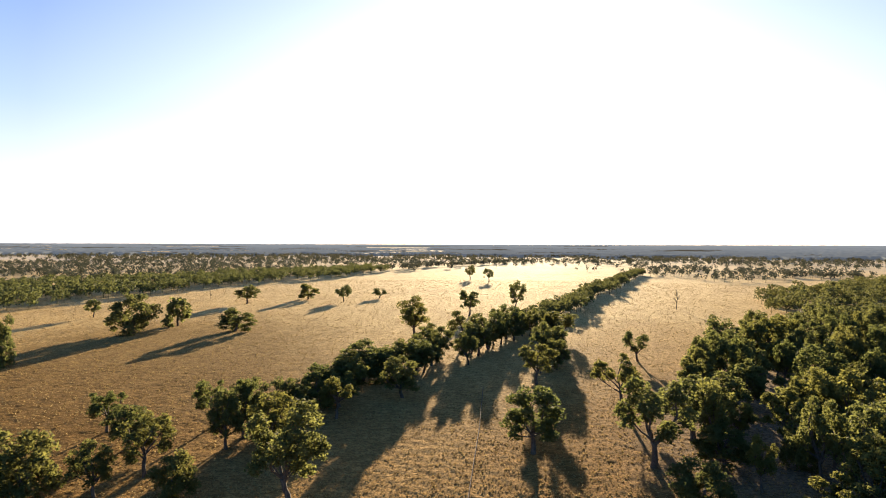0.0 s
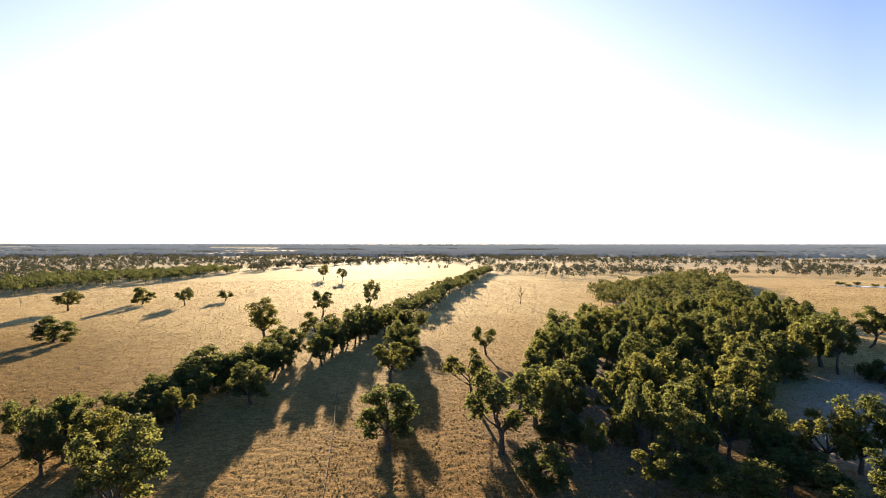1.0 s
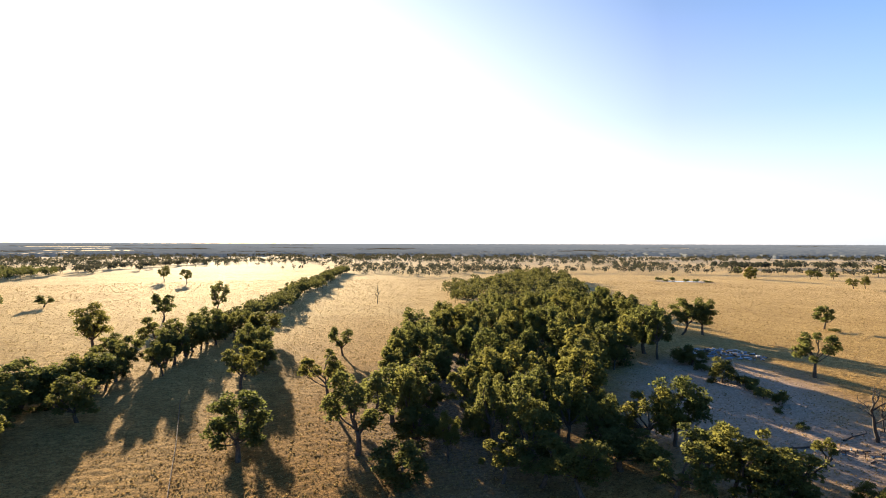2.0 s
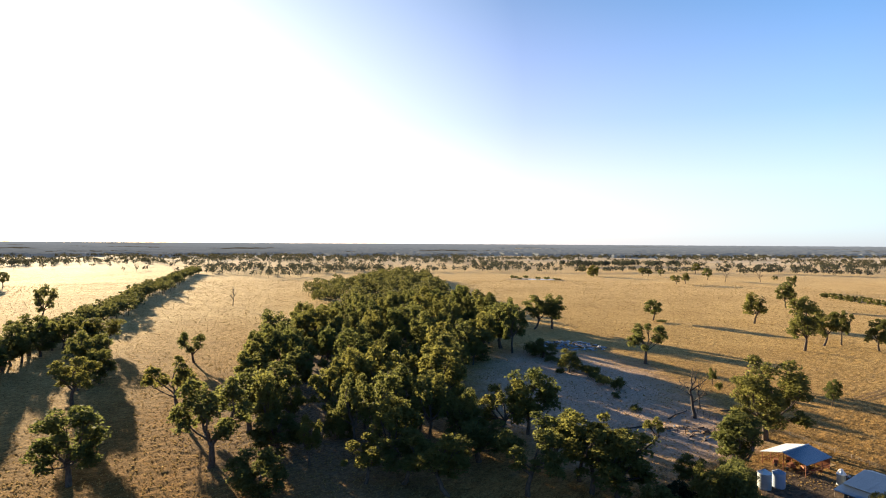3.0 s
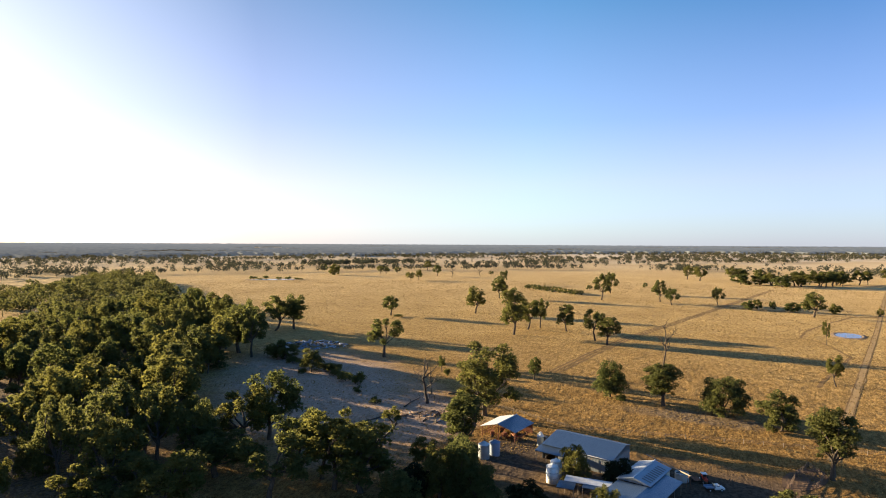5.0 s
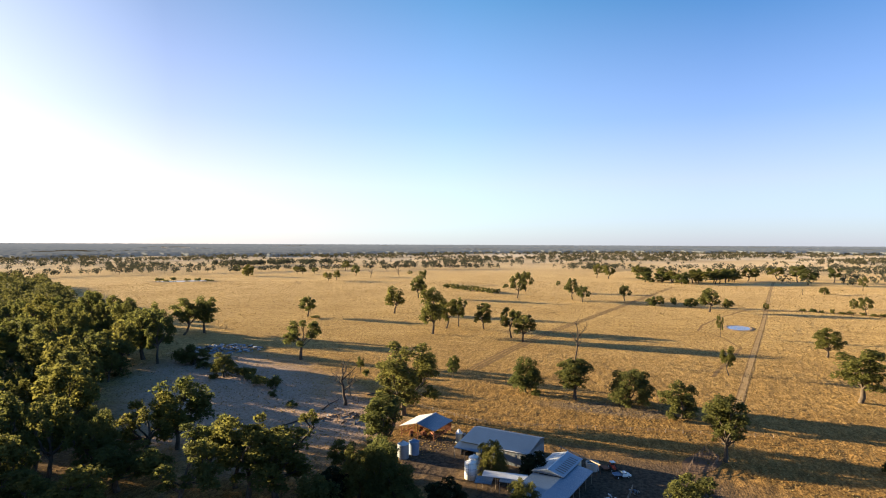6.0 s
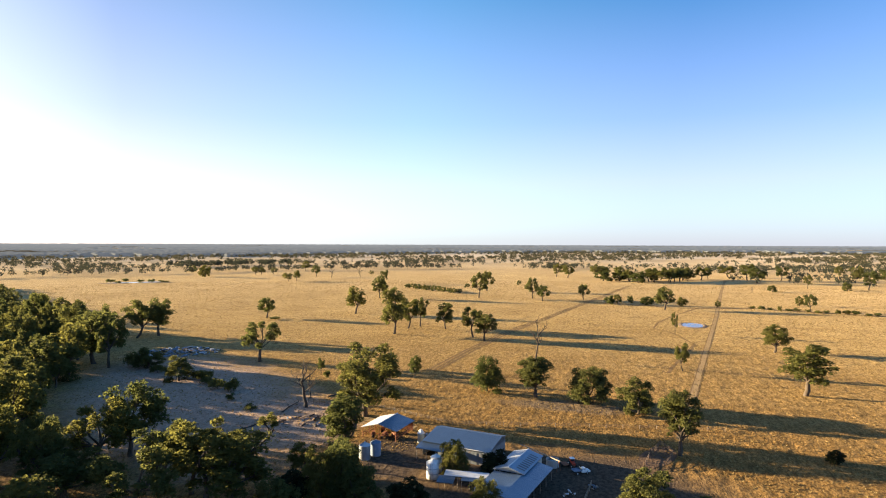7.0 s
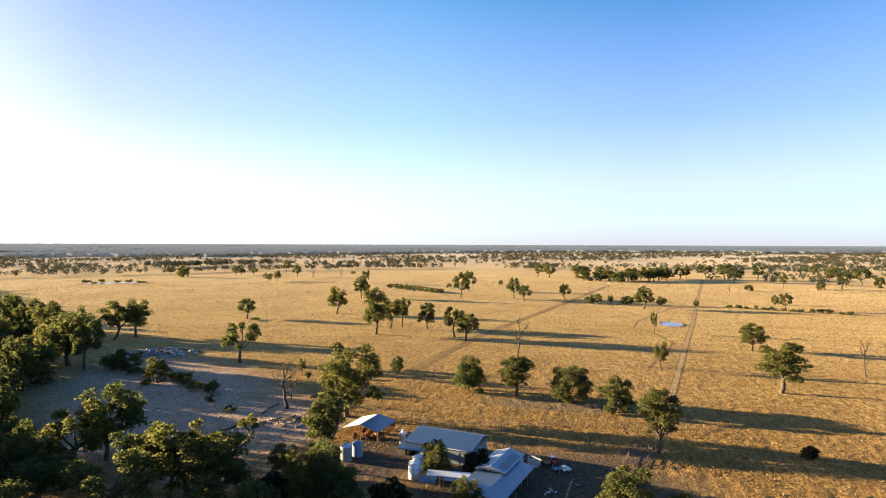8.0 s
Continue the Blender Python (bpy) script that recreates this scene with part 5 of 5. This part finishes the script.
# ---- yards, fences, dams and piles ----
def fence(points, gap, high, rails, label, post_r=0.08, material=None, rail_r=0.03, group=""):
    root = thing("fence", 0, 0, 0, 0, label, "fence", group)
    material = material or TIMBER
    for (ax, ay), (bx, by) in zip(points, points[1:]):
        length = math.hypot(bx - ax, by - ay)
        k = max(1, round(length / gap))
        for i in range(k + 1):
            u = i / k
            x, y = ax + (bx - ax) * u, ay + (by - ay) * u
            part("post", rod((x, y, -0.2), (x, y, high), post_r, None, 6), material, root)
        for z in rails:
            part("rail", rod((ax, ay, z), (bx, by, z), rail_r, None, 5), material, root)
    return root


fence([(152.4, -17.3), (162.0, -19.9), (170.7, -23.5), (164.2, -26.0), (155.4, -22.9), (152.4, -17.3)], 2.6, 1.4, (0.5, 0.9, 1.3), "small square stock yard with dark weathered timber rails", 0.09, OLD_RAIL, 0.06)
fence([(129.5, -2.6), (134, -3.4), (138.5, -4.2)], 1.6, 1.3, (0.6, 1.2), "short grey timber rail fence in the bare yard", 0.09, TIMBER, 0.05)
fence([(163, 90), (167, 82.5), (176, 76), (186, 80), (190, 90)], 2.4, 1.5, (0.5, 0.95, 1.4), "broken timber stock yard with dark leaning rails", 0.10, OLD_RAIL, 0.06)
fence([(591, -10), (545.6, -92), (560, -156), (524.5, -231), (480, -330)], 8, 1.2, (0.6, 1.15), "long wire boundary fence across the dry paddock", 0.10, TIMBER, 0.02)
fence([(15.3, 222.6), (11, 175), (5.8, 128), (2, 90)], 3.2, 1.25, (0.15, 0.4, 0.65, 0.9, 1.15), "old dark rail and mesh fence across dry grass", 0.11, OLD_RAIL, 0.065)
fence([(188, -44), (182, 0), (176, 36), (190, 66)], 5, 1.2, (0.5, 0.85, 1.15), "wire paddock fence behind the sheds", 0.07, TIMBER, 0.02)
strip("fence_line_grass", [(600, 4), (545.6, -91), (560, -155), (524.5, -230), (480, -329)], 2.4, FURROW, "dark strip along the boundary fence", "track", 0.16, seed=6)
strip("yard_track", YARD_TRACK, 3.6, RUT, "dusty farm track behind the sheds", "track", 0.034, seed=8)
patch("yard_floor", 161.5, -21.6, 9.4, 4.0, -25, YARD_DIRT, "trampled dirt inside the stock yard", "bare ground", 0.03, seed=7, rough=0.1)


def dam(x, y, rx, ry, turn, label, fill_water=True, seed=1):
    """A dug pond with a raised bank."""
    k, rings = 48, ((1.35, 0.0), (1.2, 0.35), (1.12, 0.5), (1.04, 0.3), (1.0, 0.05), (0.7, 0.05))
    c, s = math.cos(radians(turn)), math.sin(radians(turn))
    verts, faces = [], []
    for scale, z in rings:
        for i in range(k):
            a = 2 * math.pi * i / k
            f = scale * (1 + 0.12 * noise.noise((2 * math.cos(a), 2 * math.sin(a), seed)))
            bank = z * (0.55 + 0.6 * abs(noise.noise((3 * math.cos(a), 3 * math.sin(a), seed + 5)))) if z > 0.06 else z + 0.03
            u, v = rx * f * math.cos(a), ry * f * math.sin(a)
            verts.append((x + c * u - s * v, y + s * u + c * v, bank))
    for j in range(len(rings) - 1):
        for i in range(k):
            n = (i + 1) % k
            faces.append((j * k + i, j * k + n, (j + 1) * k + n, (j + 1) * k + i))
    tagged(new("dam_bank", mesh_of("dam_bank", verts, faces, DIRT, True)), "low pale clay bank round a farm dam", "dam", kind="structure")
    pool = patch("water", x, y, rx * 1.02, ry * 1.02, turn, WATER, label, "water", 0.14, seed=seed, rough=0.15)


dam(433, -80, 12, 7.0, -8, "small farm dam reflecting the blue sky")
dam(717, 604, 34, 12, -48, "shallow pale farm dam in the far paddock", seed=4)


def debris_pile(x, y, rx, ry, turn, count, label, seed, materials, long=3.6, rise_to=1.0):
    """A heap of cut logs and scrap lying across one another."""
    rng = random.Random(seed)
    root = thing("scrap_pile", x, y, turn, 0, label, "pile")
    for i in range(count):
        a, q = rng.uniform(0, 6.28), math.sqrt(rng.random())
        u, v = rx * q * math.cos(a), ry * q * math.sin(a)
        z = 0.2 + rise_to * (1 - q) * rng.random()
        t, l, r = rng.uniform(-0.9, 0.9), rng.uniform(0.3, 1.0) * long, rng.uniform(0.16, 0.34) * (0.5 + long / 7)
        d = Vector((math.cos(t), math.sin(t), rng.uniform(-0.08, 0.08))) * l / 2
        p = Vector((u, v, z))
        part("log", rod(p - d, p + d, r, r * rng.uniform(0.6, 1.0), 7), rng.choice(materials), root)


debris_pile(263, 194, 13, 19, 25, 210, "heap of grey-blue scrap and cut logs by the shrubs", 5, [SLATE, SLATE, DEAD, IRON, PALE_IRON], 3.8, 3.0)
debris_pile(170, 80, 6, 10, 10, 26, "scattered dark scrap and broken rails in the stock yard", 6, [OLD_RAIL, OLD_RAIL, DEAD, TYRE, IRON], 3.0, 0.4)
debris_pile(176, 57, 2.2, 3.2, 40, 22, "fallen grey branches beside the big gum", 7, [DEAD, TIMBER])
debris_pile(163, 40.5, 1.8, 2.6, 10, 18, "small heap of scrap beside the machinery shed", 8, [RUSTY, IRON, TYRE])
debris_pile(133, 0.4, 1.2, 2.6, 60, 10, "scattered pale scrap in the dusty yard", 9, [PALE_IRON, TIMBER, TIMBER], 0.9, 0.3)
debris_pile(137.5, -4.4, 1.2, 1.8, 30, 9, "scattered pale scrap in the dusty yard", 10, [TIMBER, IRON], 0.9, 0.3)



def fallen_log(points, radius, label):
    """A crooked grey log lying on the ground, with a few broken branch stubs."""
    rng = random.Random(int(points[0][0] * 7))
    root = thing("fallen_log", points[0][0], points[0][1], 0, 0, label, "log", "fallen timber")
    x0, y0 = points[0]
    line = [Vector((x - x0, y - y0, radius * 0.8)) for x, y in points]
    verts, faces = [], []
    tube(verts, faces, line, np.linspace(radius, radius * 0.5, len(line)), 8)
    trunk = new("trunk", mesh_of("trunk", verts, faces, DEAD, True))
    trunk.parent = root
    for i in range(1, len(line)):
        verts, faces = [], []
        tip = line[i] + Vector((rng.uniform(-1.5, 1.5), rng.uniform(-1.5, 1.5), rng.uniform(0.4, 1.2)))
        tube(verts, faces, bent(rng, line[i], tip, 0.15, 3), np.linspace(radius * 0.45, 0.04, 4), 5)
        stub = new("branch_stub", mesh_of("branch_stub", verts, faces, DEAD, True))
        stub.parent = root


fallen_log([(153, 97), (158, 95.2), (163, 93.6), (167, 91.3)], 0.32, "long grey fallen log lying across the bare slope")
fallen_log([(176, 92.5), (182, 93.4), (189, 93.1)], 0.28, "weathered fallen log beside the dead tree")
fallen_log([(198, 86), (203, 83.2), (208, 81)], 0.26, "thin grey fallen log in dry grass")
fallen_log([(170, 78.5), (173.5, 76.6), (176.5, 75.8)], 0.35, "short dark log lying in the stock yard")

# shrubs on the banks and along the far fence
for i in range(14):
    u = i / 13
    plant("s", 560 - 38 * u + TREE_RNG.uniform(-4, 4), -152 - 80 * u, TREE_RNG.uniform(2.0, 4.0), TREE_RNG.uniform(4, 7), "fence shrubs")
for x, y in ((706, 634), (722, 622), (729, 604), (728, 585), (736, 572), (700, 615)):
    plant("s", x, y, TREE_RNG.uniform(3, 5.5), TREE_RNG.uniform(8, 13), "dam shrubs")
for x, y, h, w in ((213, 148, 3.5, 7), (206, 140, 3, 6), (200, 132, 3.2, 6.5), (228, 192, 6, 9), (219, 173, 3.5, 6), (216, 165, 4.2, 7), (187, 118, 2, 4), (176, 104, 2.2, 4)):
    plant("s", x, y, h, w, "gully shrubs")

# spare shapes that were planted nowhere
for kind, shapes in KINDS.items():
    for i, (root, _) in enumerate(shapes):
        if (kind, i) not in USED:
            for ob in list(root.children) + [root]:
                bpy.data.objects.remove(ob)
